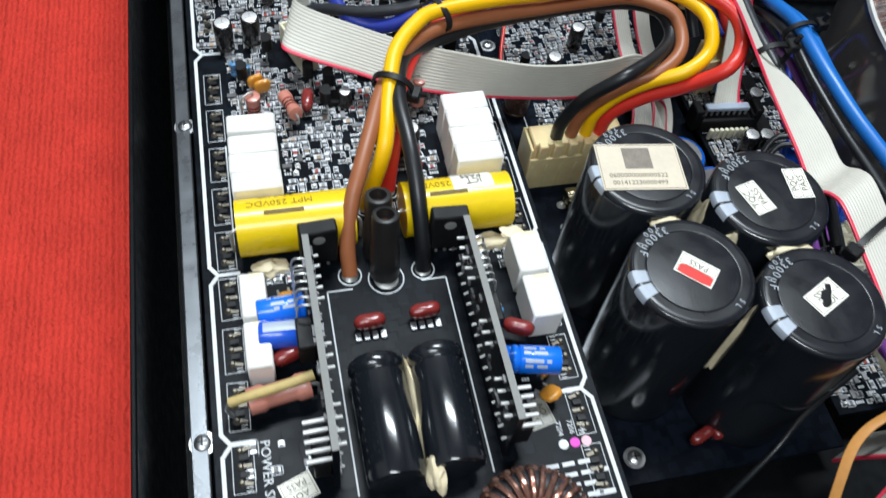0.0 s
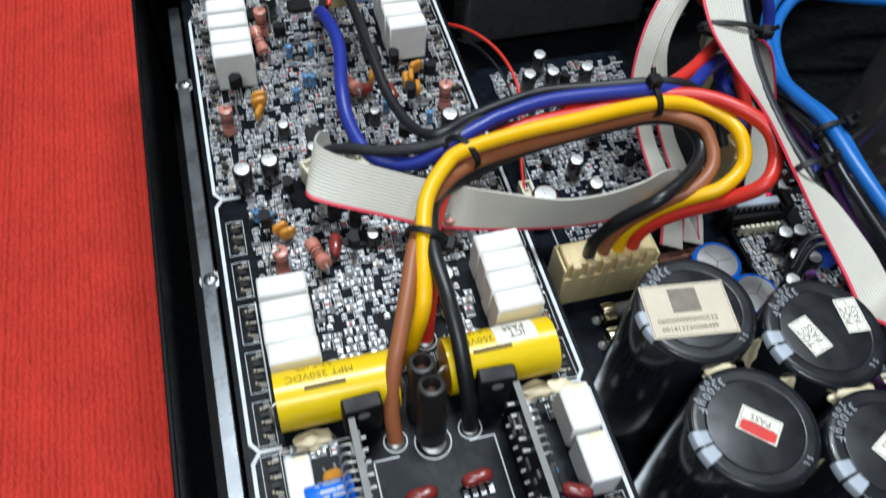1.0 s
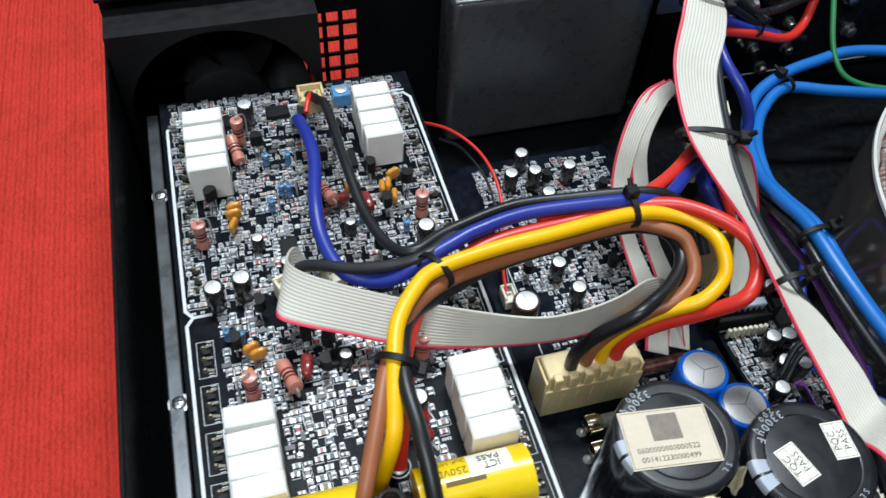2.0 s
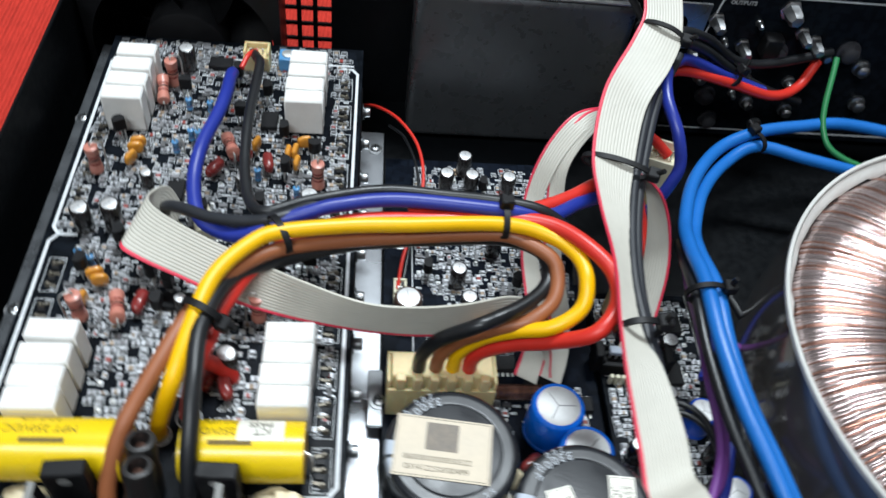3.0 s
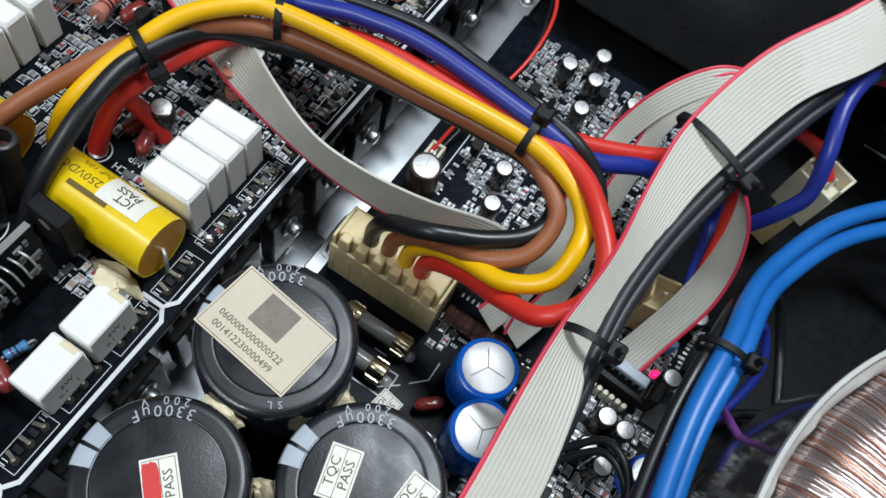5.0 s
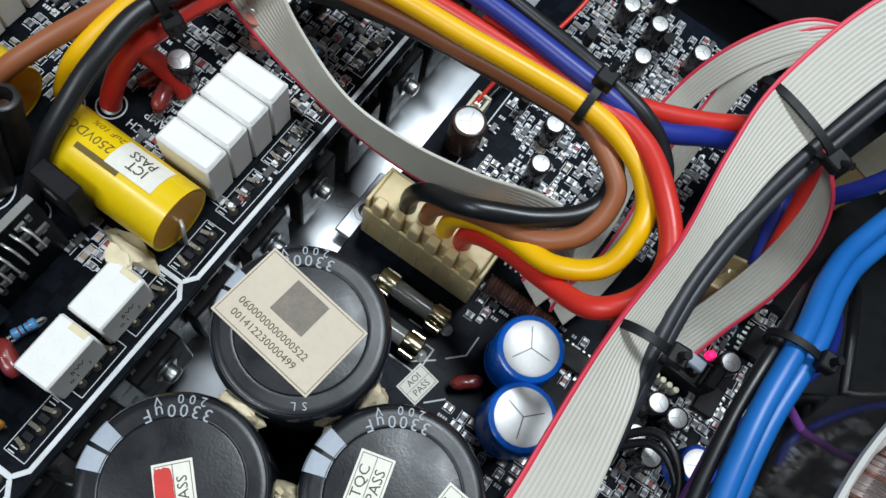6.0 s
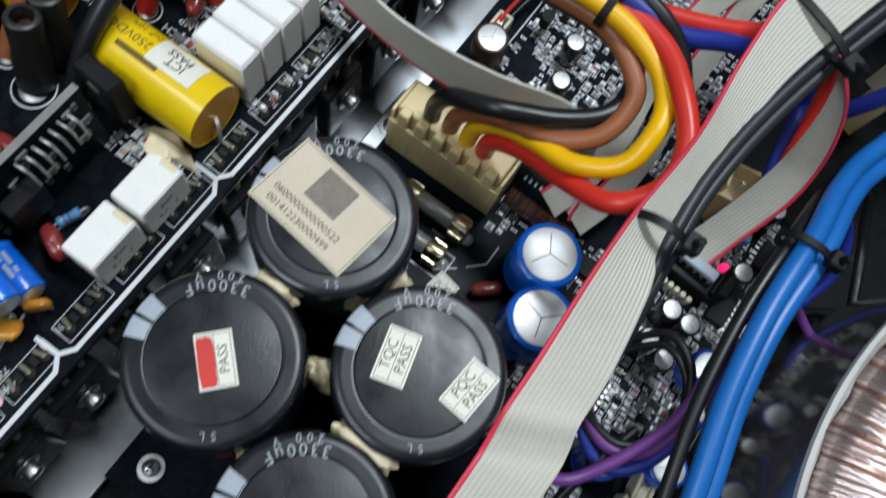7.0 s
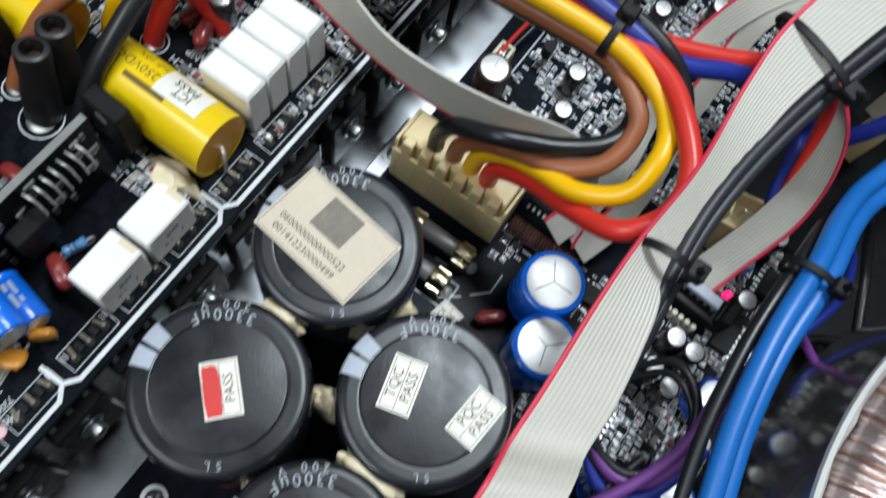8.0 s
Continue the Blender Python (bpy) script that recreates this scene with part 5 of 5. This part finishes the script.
for x, y in ((125, 14), (121, 42), (118, -24)):
    again(midblue, x, y, Z_CTRL)
trim2 = again(trim, 110, 84, Z_CTRL, 30)
for x, y, sx, sy, sz, a in ((98, -14, 13, 7, 9, 20), (112, -16, 12, 6, 8, 100), (122, -4, 14, 6, 8, 80), (100, -38, 16, 8, 9, 10), (118, -42, 8, 16, 9, 0), (124, 8, 5, 12, 7, 5)):
    header(x, y, Z_CTRL, sx, sy, sz, 3, NYLON_PALE, "pale cream plastic plug on the control board", a)
header(104, 88, Z_CTRL, 15, 9, 22, 2, NYLON, "cream power plug with blue and red wires", 10)
for x, y in ((98, 10), (118, 62), (122, 84), (100, 22)):
    again(chip, x, y, Z_CTRL, 90)
foam = header(146, 62, 30, 5, 13, 6, 1, NYLON_PALE, "cream sleeve joining two thin wires", 60)
white_plug = header(126, 151, 22, 14, 9, 22, 2, NYLON_PALE, "cream two-way plug standing by the rear board", -20)
part("stem", box(new_bm(), 0, 0, -22, 8, 6, 22, 0.5), NYLON, white_plug)


# ---- the transformer ----
def transformer():
    X, Y = 228, 34.5
    t = thing("toroidal_transformer", X, Y, 0, "large toroidal transformer with copper windings in smoky film", "transformer")
    part("film_wrap", turned(new_bm(), (0, 0, 0), (0, 0, 1), [(0, 86), (0, 91), (4, 94.5), (30, 96.0), (60, 95.6), (70.4, 94.9), (70.4, 94.1), (60, 94.4), (4, 92.8), (2, 86), (0, 86)], 120), WRAP, t, "glossy smoky plastic film")
    bm = turned(new_bm(), (0, 0, 66), (0, 0, 67), [(4.2, 94.2), (5.2, 94.5), (5.5, 95.0), (5.0, 95.6), (3.4, 95.6), (3.2, 94.9), (4.2, 94.2)], 120)
    part("tape_rim", bm, TAPE, t, "bright milky film rim")
    bm = turned(new_bm(), (0, 0, 58), (0, 0, 59), [(11.6, 94.2), (9.6, 92.8), (7.6, 91.4), (7.0, 91.4), (9.2, 93.0), (11, 94.2)], 120)
    for v in bm.verts:
        a = math.atan2(v.co.y, v.co.x)
        if v.co.xy.length < 91.5:
            v.co.z += 0.8 * math.sin(a * 31) + 0.6 * math.sin(a * 53)
    part("tape_fold", bm, TAPE, t, "crinkled film folded inward")
    g = random.Random(8)
    prof = [(92.2, 40), (92.6, 58), (90.8, 64.2), (85, 68.6), (74, 71.5), (62, 72.5), (50, 70.5), (42, 66), (37, 58), (35, 44), (35, 20)]
    # The middle layer is the lit, paler copy of the same copper.
    for layer, count, mat, drop in ((0, 380, COPPER, 0.5), (1, 420, COPPER_HIGHLIGHT, 0.0), (2, 110, COPPER, -0.2)):
        v, f = [], []
        for i in range(count):
            a0 = 2 * math.pi * (i + g.uniform(-0.3, 0.3)) / count
            skew = g.uniform(-0.012, 0.02)
            lift = g.uniform(-0.35, 0.35) - drop
            line = []
            for k, (r, z) in enumerate(prof):
                a = a0 + skew * k / 5
                line.append(Vector((r * math.cos(a), r * math.sin(a), z + lift)))
            line = smooth(line, 2)
            n0 = len(v)
            for k, p in enumerate(line):
                d = (line[min(k + 1, len(line) - 1)] - line[max(k - 1, 0)]).normalized()
                side = Vector((-p.y, p.x, 0)).normalized()
                up = side.cross(d).normalized()
                if up.z < 0 and k < 12:
                    up = -up
                w = min(0.85, p.xy.length * math.pi / count * 1.25) if layer < 2 else 0.4
                for q in range(5):
                    b = math.pi * q / 4
                    v.append((p + side * (w * math.cos(b)) + up * (0.6 * math.sin(b)))[:])
            m = len(line)
            for k in range(m - 1):
                for q in range(4):
                    f.append((n0 + 5 * k + q, n0 + 5 * k + q + 1, n0 + 5 * k + q + 6, n0 + 5 * k + q + 5))
        me = bpy.data.meshes.new("winding")
        me.from_pydata([(x * MM, y * MM, z * MM) for x, y, z in v], [], f)
        me.materials.append(mat)
        me.shade_smooth()
        ob = new("winding", me)
        ob.parent = t
        tagged(ob, "radial strands of enamelled copper wire", kind="stuff")
    part("core", turned(new_bm(), (0, 0, 4), (0, 0, 5), [(0, 36.5), (0, 90), (52, 90), (60, 84), (64, 62), (60, 44), (50, 37), (0, 36.5)], 64), COPPER, t)
    # Added black disc: the shade deep in the hole, put into its colour.
    part("hole_shade_disc", rod(new_bm(), (0, 0, 26), (0, 0, 29), 34, 48, 0.6), EPOXY, t, "black disc standing in for the hole's shaded depth")
    part("bolt", rod(new_bm(), (0, 0, 28.8), (0, 0, 36), 6, 6, 0.6), STEEL, t)


transformer()


# ---- wires and ribbons ----
def wire(points, r, mat, label, name="wire", group="wires"):
    x, y, z = points[0]
    w = thing(name, x, y, z, label, "wire", group)
    part("jacket", tube(new_bm(), [(a - x, b - y, c - z) for a, b, c in points], r, 14, 10), mat, w)
    return w


def offset(points, dx, dy, dz):
    return [(a + dx, b + dy, c + dz) for a, b, c in points]


wire([(-49.6, 17.8, 51), (-48, 18.2, 59), (-43.8, 23, 71), (-40.5, 36.5, 76.5), (-36, 51.5, 79.5), (-27.5, 62.4, 80.5), (-19.5, 67.5, 80.2), (0, 71, 80), (17, 72.5, 79.7), (47, 76, 77.8), (62, 73.6, 75.8), (69.5, 67, 75), (71.6, 59, 73.8), (70, 51.5, 69), (61.4, 47.2, 65), (51, 49.2, 59.5), (42.5, 51.4, 52), (36.4, 52, 43), (35, 51.5, 33)], 2.4, W_YELLOW, "thick yellow power wire arching over both boards")
wire([(-42.3, 23.2, 51), (-41.5, 25.4, 57), (-39.4, 31, 66.5), (-36.8, 37.7, 69), (-35.8, 43.8, 69.2), (-33.8, 49.6, 69.6), (-28, 60, 71.2), (-19, 69, 72), (-9, 75, 73), (4, 78.4, 74.2), (27, 79.4, 75), (48, 79.8, 76.4), (62, 76.4, 78), (72, 67.5, 79.2), (79, 58, 77.6), (79.4, 49.6, 73), (72.5, 42.4, 69.4), (62, 45.4, 60), (52.5, 49, 53), (44.5, 51, 46), (41, 51.5, 40), (40.5, 51.5, 33)], 2.5, W_RED, "thick red power wire looping to the cream connector")
wire([(-31.9, 35.6, 51), (-32.6, 35.8, 54), (-36, 34.8, 60), (-38.4, 33.8, 64), (-39.2, 36, 67.4)], 2.3, W_RED, "short thick red wire rising from the board")
wire([(-58, -5.5, 50.5), (-57.8, 0.5, 58), (-55.5, 8, 66), (-52.5, 14.5, 70.5), (-47.2, 27, 74), (-42, 40, 75.6), (-33, 55, 75.6), (-20.1, 64.8, 75.2), (0, 70.4, 74), (17, 73.4, 73), (36, 75.4, 73), (50, 75.4, 73), (61.5, 69.1, 72), (64.2, 63.5, 69), (62.2, 55.6, 66), (54.5, 50.4, 63), (45, 50.4, 58.5), (35.5, 51.2, 50.5), (30.6, 51.5, 42), (29.5, 51.5, 33)], 2.3, W_BROWN, "thick brown power wire arching over the boards")
wire([(-37, -6.5, 50.5), (-37, -3.4, 58), (-37.2, 3, 66), (-37.2, 11.1, 71.5), (-37.6, 22, 75.6), (-37.6, 37, 77), (-32.3, 55, 74.4), (-20, 64, 71.4), (0, 71.5, 70.6), (28, 75.6, 70.4), (48, 77.4, 69.4), (59.5, 74, 68.4), (62.4, 67, 67), (60, 60.5, 66), (53, 54, 66), (45, 49.4, 66), (37.7, 46.6, 64.6), (28.5, 48.8, 54), (24.4, 50.8, 42), (24, 51, 33)], 2.3, W_BLACK, "thick black power wire arching over the boards")
wire([(-47.6, 172, 51), (-47.2, 162, 60), (-46, 142, 67), (-46.6, 128, 70), (-49.4, 111, 71), (-50, 97, 69), (-46.5, 83, 68), (-38.6, 77, 67.6), (-31, 74, 70.6), (-22.5, 74.8, 75.4), (-12, 77.8, 77.6), (-3.2, 80.4, 78.6), (15, 83, 79.2), (46, 81, 79), (62, 82, 76), (75, 92, 72), (92, 106, 62), (101, 112, 44), (106, 92, 36)], 2.3, W_BLUE, "thick indigo blue wire running over the harness")
wire([(18, 82, 74), (34, 82, 74.5), (48, 83, 75), (60, 88, 73), (72, 95, 71.5), (84, 104, 70), (97, 112, 66), (104, 106, 50), (108, 90, 36)], 2.3, W_RED, "thick red wire passing under the wide ribbon")
wire([(-41, 178, 58), (-38.6, 170, 62), (-36.6, 162, 64.5), (-36.2, 128, 69.5), (-34.8, 104, 70), (-31, 86, 73), (-25, 78, 77), (-12, 83.4, 77), (10, 88.4, 77.6), (30, 87, 78), (46, 84, 79.6), (58, 82, 79), (66, 80, 75), (71.5, 75, 70), (73, 66, 62)], 1.8, W_BLACK, "black wire from the far connector into the harness")
wire([(-60, 92, 58), (-58, 90, 64), (-52, 86, 68), (-42, 80, 71), (-30, 76, 74.5), (-20, 76, 77.2), (-6, 84.6, 75.4), (14, 87.6, 74.6), (46, 85, 75)], 1.9, W_GREY, "charcoal wire from a board connector into the harness")
wire([(-40, 178, 59), (-42, 172, 61.5), (-44, 166, 60)], 1.0, W_RED, "thin red wire tip at the far connector")


def flat_ribbon(points, sides, ways, label, name="ribbon_cable", red=1, both=False):
    """A flat cable of joined round ways, the first of them red."""
    x, y, z = points[0]
    r = thing(name, x, y, z, label, "ribbon cable", "ribbon cables")
    local = [(a - x, b - y, c - z) for a, b, c in points]
    edge = -1 + 2.0 * red / ways
    part("ribbon_body", strip(new_bm(), local, sides, edge, 1.0, 0.9, ways - red, 8), RIBBON, r)
    if red:
        part("red_way", strip(new_bm(), local, sides, -1.0, edge, 0.95, red, 8), RIBBON_RED, r, "red marked edge way")
    return r


flat_ribbon([(106, 199, 93), (109, 180, 103), (109, 160, 97), (103, 146, 93), (91.6, 127, 87.5), (84.2, 101, 82.5), (82.2, 82, 80.0), (82.8, 60, 77.5), (81.4, 40, 76.2), (83, 26, 74.6), (84.8, 8, 71.6), (85.2, -4, 69.6), (85.2, -11, 74.6), (85.2, -17, 76.4), (85.2, -31, 73.8), (85.4, -48, 70), (86, -68, 60), (84, -84, 46), (76, -92, 36)],
            [(8, 2, 0), (8.4, 1, -1), (7, -3.6, -2), (6.2, -6.2, -1), (6.8, -4.2, -0.8), (6.6, -3.2, -1.2), (5.2, -1.6, -2.4), (4.4, -0.6, -3.6), (4.6, 1.2, -3.2), (6.2, 2.4, -1.6), (7.0, 3.2, -0.4), (7.1, 3.4, 0), (7.1, 3.6, 0), (7.1, 3.8, 0), (7.0, 3.8, 0), (7.4, 3.4, 0), (8, 2, 0), (8, 2, -1), (8, 1, -2)], 14, "wide grey ribbon cable with a red edge way")
flat_ribbon([(-57, 89, 55), (-61, 89, 64), (-65, 80, 68.5), (-60, 74, 69), (-46, 67, 67.5), (-31, 61, 65), (-14, 54, 65.4), (5, 49, 65), (21, 49.5, 62.5), (37, 54, 58), (53, 60, 52), (64, 62, 44), (66, 58, 34)],
            [(2, 8, 1), (2.4, 8, 2), (3, 8.2, 2.6), (2.4, 6.6, 3.8), (1.8, 5.2, 4.8), (1.8, 4.8, 5.0), (1.0, 1.8, 7.2), (0, -0.4, 7.8), (-0.6, -0.4, 8), (-1, 0, 8.2), (-2, 2, 8), (-3, 4, 7), (-3, 6, 6)], 14, "grey ribbon cable standing on edge across the boards")
flat_ribbon([(92, 104, 77), (98, 101, 75), (103.5, 99.5, 67), (107.5, 95, 54), (108, 87, 41), (104.5, 75, 28), (101.5, 66.5, 22.5)],
            [(-3, 4, -1), (-3, 4, 0), (-3.4, 3.6, 1), (-4.2, 2.4, 1.2), (-5, 0.6, 1), (-5.4, -0.6, 0.5), (-6.0, -0.6, 0)], 10, "narrow grey ribbon cable dropping to the socket")
for k, d in enumerate((0, 8.5)):
    flat_ribbon([(92 + d * 0.3, 140, 70), (80 + d * 0.4, 132, 71), (70 + d * 0.5, 122, 62), (65 + d, 112, 48), (65 + d, 98, 36), (67 + d, 84, 28), (66 + d, 68, 24), (62 + d, 56, 20)],
                [(0, -3.6, 0), (2.2, -2.8, -1.4), (2.8, -2.2, -1.6), (3.2, -1.4, -1), (3.4, -0.8, -1), (3.6, -1, 0), (3.6, -1.5, 0), (3.8, -2, 0)], 8, "narrow grey ribbon cable curling down to the supply board")
flat_ribbon([(83, -72, 24), (82, -78, 44), (82, -83, 58), (86, -88, 60), (92, -92, 50)],
            [(8, 3, 0), (8, 3, 0), (8, 3, 1), (8, 3, 2), (8, 3, 2)], 12, "grey ribbon cable folded over near the front")

DARK = [(116, 158, 88), (104, 135, 84), (94, 104, 79), (88.5, 80, 76.5), (86, 58, 75), (86.8, 40, 73), (88.8, 22, 69), (90.2, 2, 62), (89, -20, 54)]
wire(DARK, 1.7, W_GREY, "charcoal cable tied along the wide ribbon")
wire(offset(DARK, 2.2, -1.6, -2.8), 1.7, W_GREY, "charcoal cable tied along the wide ribbon")
wire(offset(DARK[1:], -0.6, 3.0, -4.2), 1.4, W_BLACK, "black cable tied along the wide ribbon")

SKY = [(260, 170, 36), (215, 176, 40), (190, 172, 41), (168, 165.5, 42), (150, 156, 40.5), (133, 134, 43.5), (122, 108, 48), (117.4, 90, 54.5), (116, 70, 60.5), (115.4, 48, 60.5), (117.8, 27, 58), (122.6, 8, 55), (128, -12, 50), (132.4, -36, 44), (136, -70, 34)]
wire(SKY, 2.6, W_SKY, "thick sky blue cable curving beside the transformer")
wire([(252, 146, 30), (215, 152, 34), (190, 156, 37), (168, 160, 39), (152, 150.5, 37), (137, 131, 40), (126.4, 107, 44.5), (121.8, 90, 51.5), (120.4, 70, 58), (119.4, 48, 57), (121.8, 28, 54.2), (126.8, 9, 51), (132, -10, 46), (136.6, -34, 40), (140.5, -70, 30)], 2.6, W_SKY, "thick sky blue cable curving beside the transformer")
wire([(121, 104, 40), (116, 88, 50), (112.6, 66, 58), (112, 46, 57), (114.2, 24, 54), (118.6, 6, 50.5), (124, -12, 45), (128.4, -36, 39), (131.6, -70, 29)], 1.7, W_BLACK, "black wire running along the blue cables")
wire([(121, 92, 40), (118, 76, 44), (116, 62, 48), (115.4, 44, 46), (116, 20, 40), (106, -2, 34), (96, -10, 36), (90, -22, 44)], 1.5, W_PURPLE, "purple wire running under the blue cables")
wire([(118, 66, 54), (124, 62, 46), (131, 64, 36), (140, 62, 32), (146, 62, 32)], 1.2, W_PURPLE, "thin purple wire reaching a cream sleeve")
wire([(117, 68, 52), (122, 76, 48), (128, 92, 40), (136, 86, 28), (134, 72, 16), (128, 60, 16)], 1.5, W_BLUE, "indigo wire looping by the transformer")
wire([(117, 72, 52), (126, 100, 44), (138, 96, 30), (150, 76, 22), (164, 92, 6)], 1.5, W_BLACK, "black wire dropping towards the chassis floor")
wire([(127, 52, 16), (134, 70, 12), (146, 84, 8), (172, 96, 4)], 1.6, W_BLACK, "black wire lying by the transformer")
LOOP = [(98, 34, 26), (106, 40, 34), (115, 34, 36), (118, 20, 34), (110, 10, 32), (98, 12, 34), (90, 20, 44)]
wire(LOOP, 1.15, W_BLACK, "black wire curled in a loop over the board")
wire(offset(LOOP, 1, -2.4, -2), 1.1, W_BLACK, "black wire curled in a loop over the board")
wire([(93, 24, 40), (98, 13, 33), (107, 8, 31), (116, 12, 32), (120, 26, 36), (117, 44, 44)], 1.6, W_PURPLE, "purple wire curving over the control board")
wire([(94, 20, 36), (100, 9, 30), (110, 4, 28), (118, 10, 30), (123, 26, 34)], 1.6, W_BLUE, "indigo wire curving over the control board")
wire([(92, -22, 50), (96, -30, 42), (102, -44, 34), (112, -58, 26)], 2.0, W_PURPLE, "purple wire dropping to a pale plug")
wire([(112, 16, 30), (108, 2, 28), (106, -12, 24), (110, -30, 22)], 1.3, W_BLACK, "thin black wire between the pale plugs")
wire([(100, -8, 26), (104, -20, 28), (112, -34, 26), (120, -46, 24)], 1.3, W_BLACK, "thin black wire between the pale plugs")

# wires to the output board
wire([(127, 151, 40), (119, 154, 46), (109, 150, 52), (102.6, 147.5, 61), (104, 152, 69), (112, 159, 72.6), (127.5, 167.5, 70), (152, 174.5, 60), (176, 181, 49.5), (192, 191, 47), (201, 200, 55)], 2.2, W_RED, "thick red output wire bending to the rear board")
wire([(104, 112, 36), (110, 113.5, 48), (114.5, 115.5, 60), (116, 118, 67), (113.2, 123.5, 76.5), (110.2, 135, 82), (112, 147, 84), (118.5, 158, 80.5), (129, 168.5, 74.5), (150, 176, 62), (172, 182, 51)], 2.2, W_BLUE, "thick indigo output wire bending to the rear board")
BLACK_OUT = [(106, 148, 86), (116, 160, 88), (134, 173, 77), (153, 179, 63), (174, 186, 49), (196, 191, 39)]
wire(BLACK_OUT, 2.0, W_BLACK, "black output wire tied to the red one")
wire(offset(BLACK_OUT, 2, 3, 2.4)[:-2] + [(176, 192, 58), (205, 200, 60)], 2.0, W_BLACK, "black output wire tied to the red one")
wire([(92, 212, 90), (96, 200, 96), (102, 186, 92), (106, 166, 90)], 1.5, W_BLACK, "black wire coming over the metal cover")
wire([(100, 214, 88), (102, 204, 98), (106, 200, 92), (108, 198, 84)], 2.4, W_GREY, "short charcoal sleeve beside the terminals")
wire([(206, 196, 60), (200, 172, 42), (210, 160, 34), (250, 150, 30)], 1.3, W_GREEN, "thin green wire by the rear board")
wire([(2, 204, 12), (8, 192, 22), (17, 176, 30), (25, 160, 31), (27.5, 142, 30), (25, 124, 26), (20, 108, 21), (18, 96, 16)], 0.7, W_RED, "thin red wire curving to a small connector")
wire([(14, 180, 22), (21, 168, 25), (26, 145, 24), (22, 112, 19), (19.6, 96, 16)], 0.6, W_BLACK, "thin black wire curving to a small connector")
wire([(30, -84, 2), (40, -79, 20), (52, -72, 34), (64, -64, 40), (82, -56, 44)], 0.9, W_BLACK, "thin black wire crossing near the front")
band = thing("cable_band", 58, -96, 30, "orange-tan flat band looped near the front", "cable band")
part("band", strip(new_bm(), [(0, 0, 0), (3.5, 10, 12), (9, 18.5, 20), (18, 22.5, 24), (32, 24, 26), (48, 22, 24)],
                   [(1.2, -0.5, 0.4), (1.1, -0.6, 0.5), (0.8, -0.9, 0.6), (0.3, -1.1, 0.6), (0.1, -1.2, 0.5), (0.1, -1.2, 0.4)], -1, 1, 0.8, 1, 8), ORANGE_BAND, band)


# ---- cable ties ----
def tie(center, axis, ra, rb, head, label="black nylon cable tie around a bundle"):
    """A strap round a bundle, with its locking head and cut tail."""
    d = Vector(axis).normalized()
    u = d.cross(Vector((0, 0, 1))).normalized()
    w = u.cross(d).normalized()
    t = thing("cable_tie", *center, label, "cable tie", "black cable ties")
    bm = new_bm()
    n = 28
    loops = []
    for i in range(n):
        a = 2 * math.pi * i / n
        c = u * (ra * math.cos(a)) + w * (rb * math.sin(a))
        o = (u * math.cos(a) / ra + w * math.sin(a) / rb).normalized()
        loops.append([bm.verts.new(c + d * s + o * h) for s, h in ((-0.95, 0), (0.95, 0), (0.95, 0.7), (-0.95, 0.7))])
    for a, b in zip(loops, loops[1:] + loops[:1]):
        for k in range(4):
            bm.faces.new((a[k], a[(k + 1) % 4], b[(k + 1) % 4], b[k]))
    part("strap", bm, TIE, t)
    a = radians(head)
    at = u * ((ra + 1.4) * math.cos(a)) + w * ((rb + 1.4) * math.sin(a))
    bm = box(new_bm(), 0, 0, -1.8, 4.2, 4.4, 3.6, 0.5)
    m = Matrix.Translation(at) @ Matrix((u, d, w)).transposed().to_4x4()
    bm.transform(m)
    part("lock_head", bm, TIE, t)
    out = u * math.cos(a + 0.7) + w * math.sin(a + 0.7)
    part("tail", rod(new_bm(), tuple(at), tuple(at + out * 4.5), 0.9, 8), TIE, t)


tie((-38.5, 41.5, 76.2), (0.4, 0.8, 0.2), 5.6, 4.6, -20)
tie((-20, 69, 77.4), (0.85, 0.5, 0), 6.2, 4.6, 200)
tie((47.5, 79.6, 77), (1, 0, -0.05), 6.8, 4.4, 100)
tie((86, 101, 80.8), (0.35, 1, 0.2), 11.0, 3.4, 10)
tie((83.6, 40, 75.6), (-0.05, 1, 0.1), 6.6, 5.6, 40)
tie((108, 156.5, 94), (0.45, 0.88, 0.18), 8.6, 4.2, 10)
tie((116, 66, 59.5), (0, 1, 0), 6.6, 4.6, 40)
tie((167, 160.8, 41), (0.9, 0.5, 0), 4.6, 3.8, 120)
tie((85.2, -28.5, 74.2), (-0.46, 0.88, -0.1), 9.0, 1.7, 195)
tie((152, 177, 62.5), (0.8, 0.3, -0.5), 4.8, 4.2, 60)
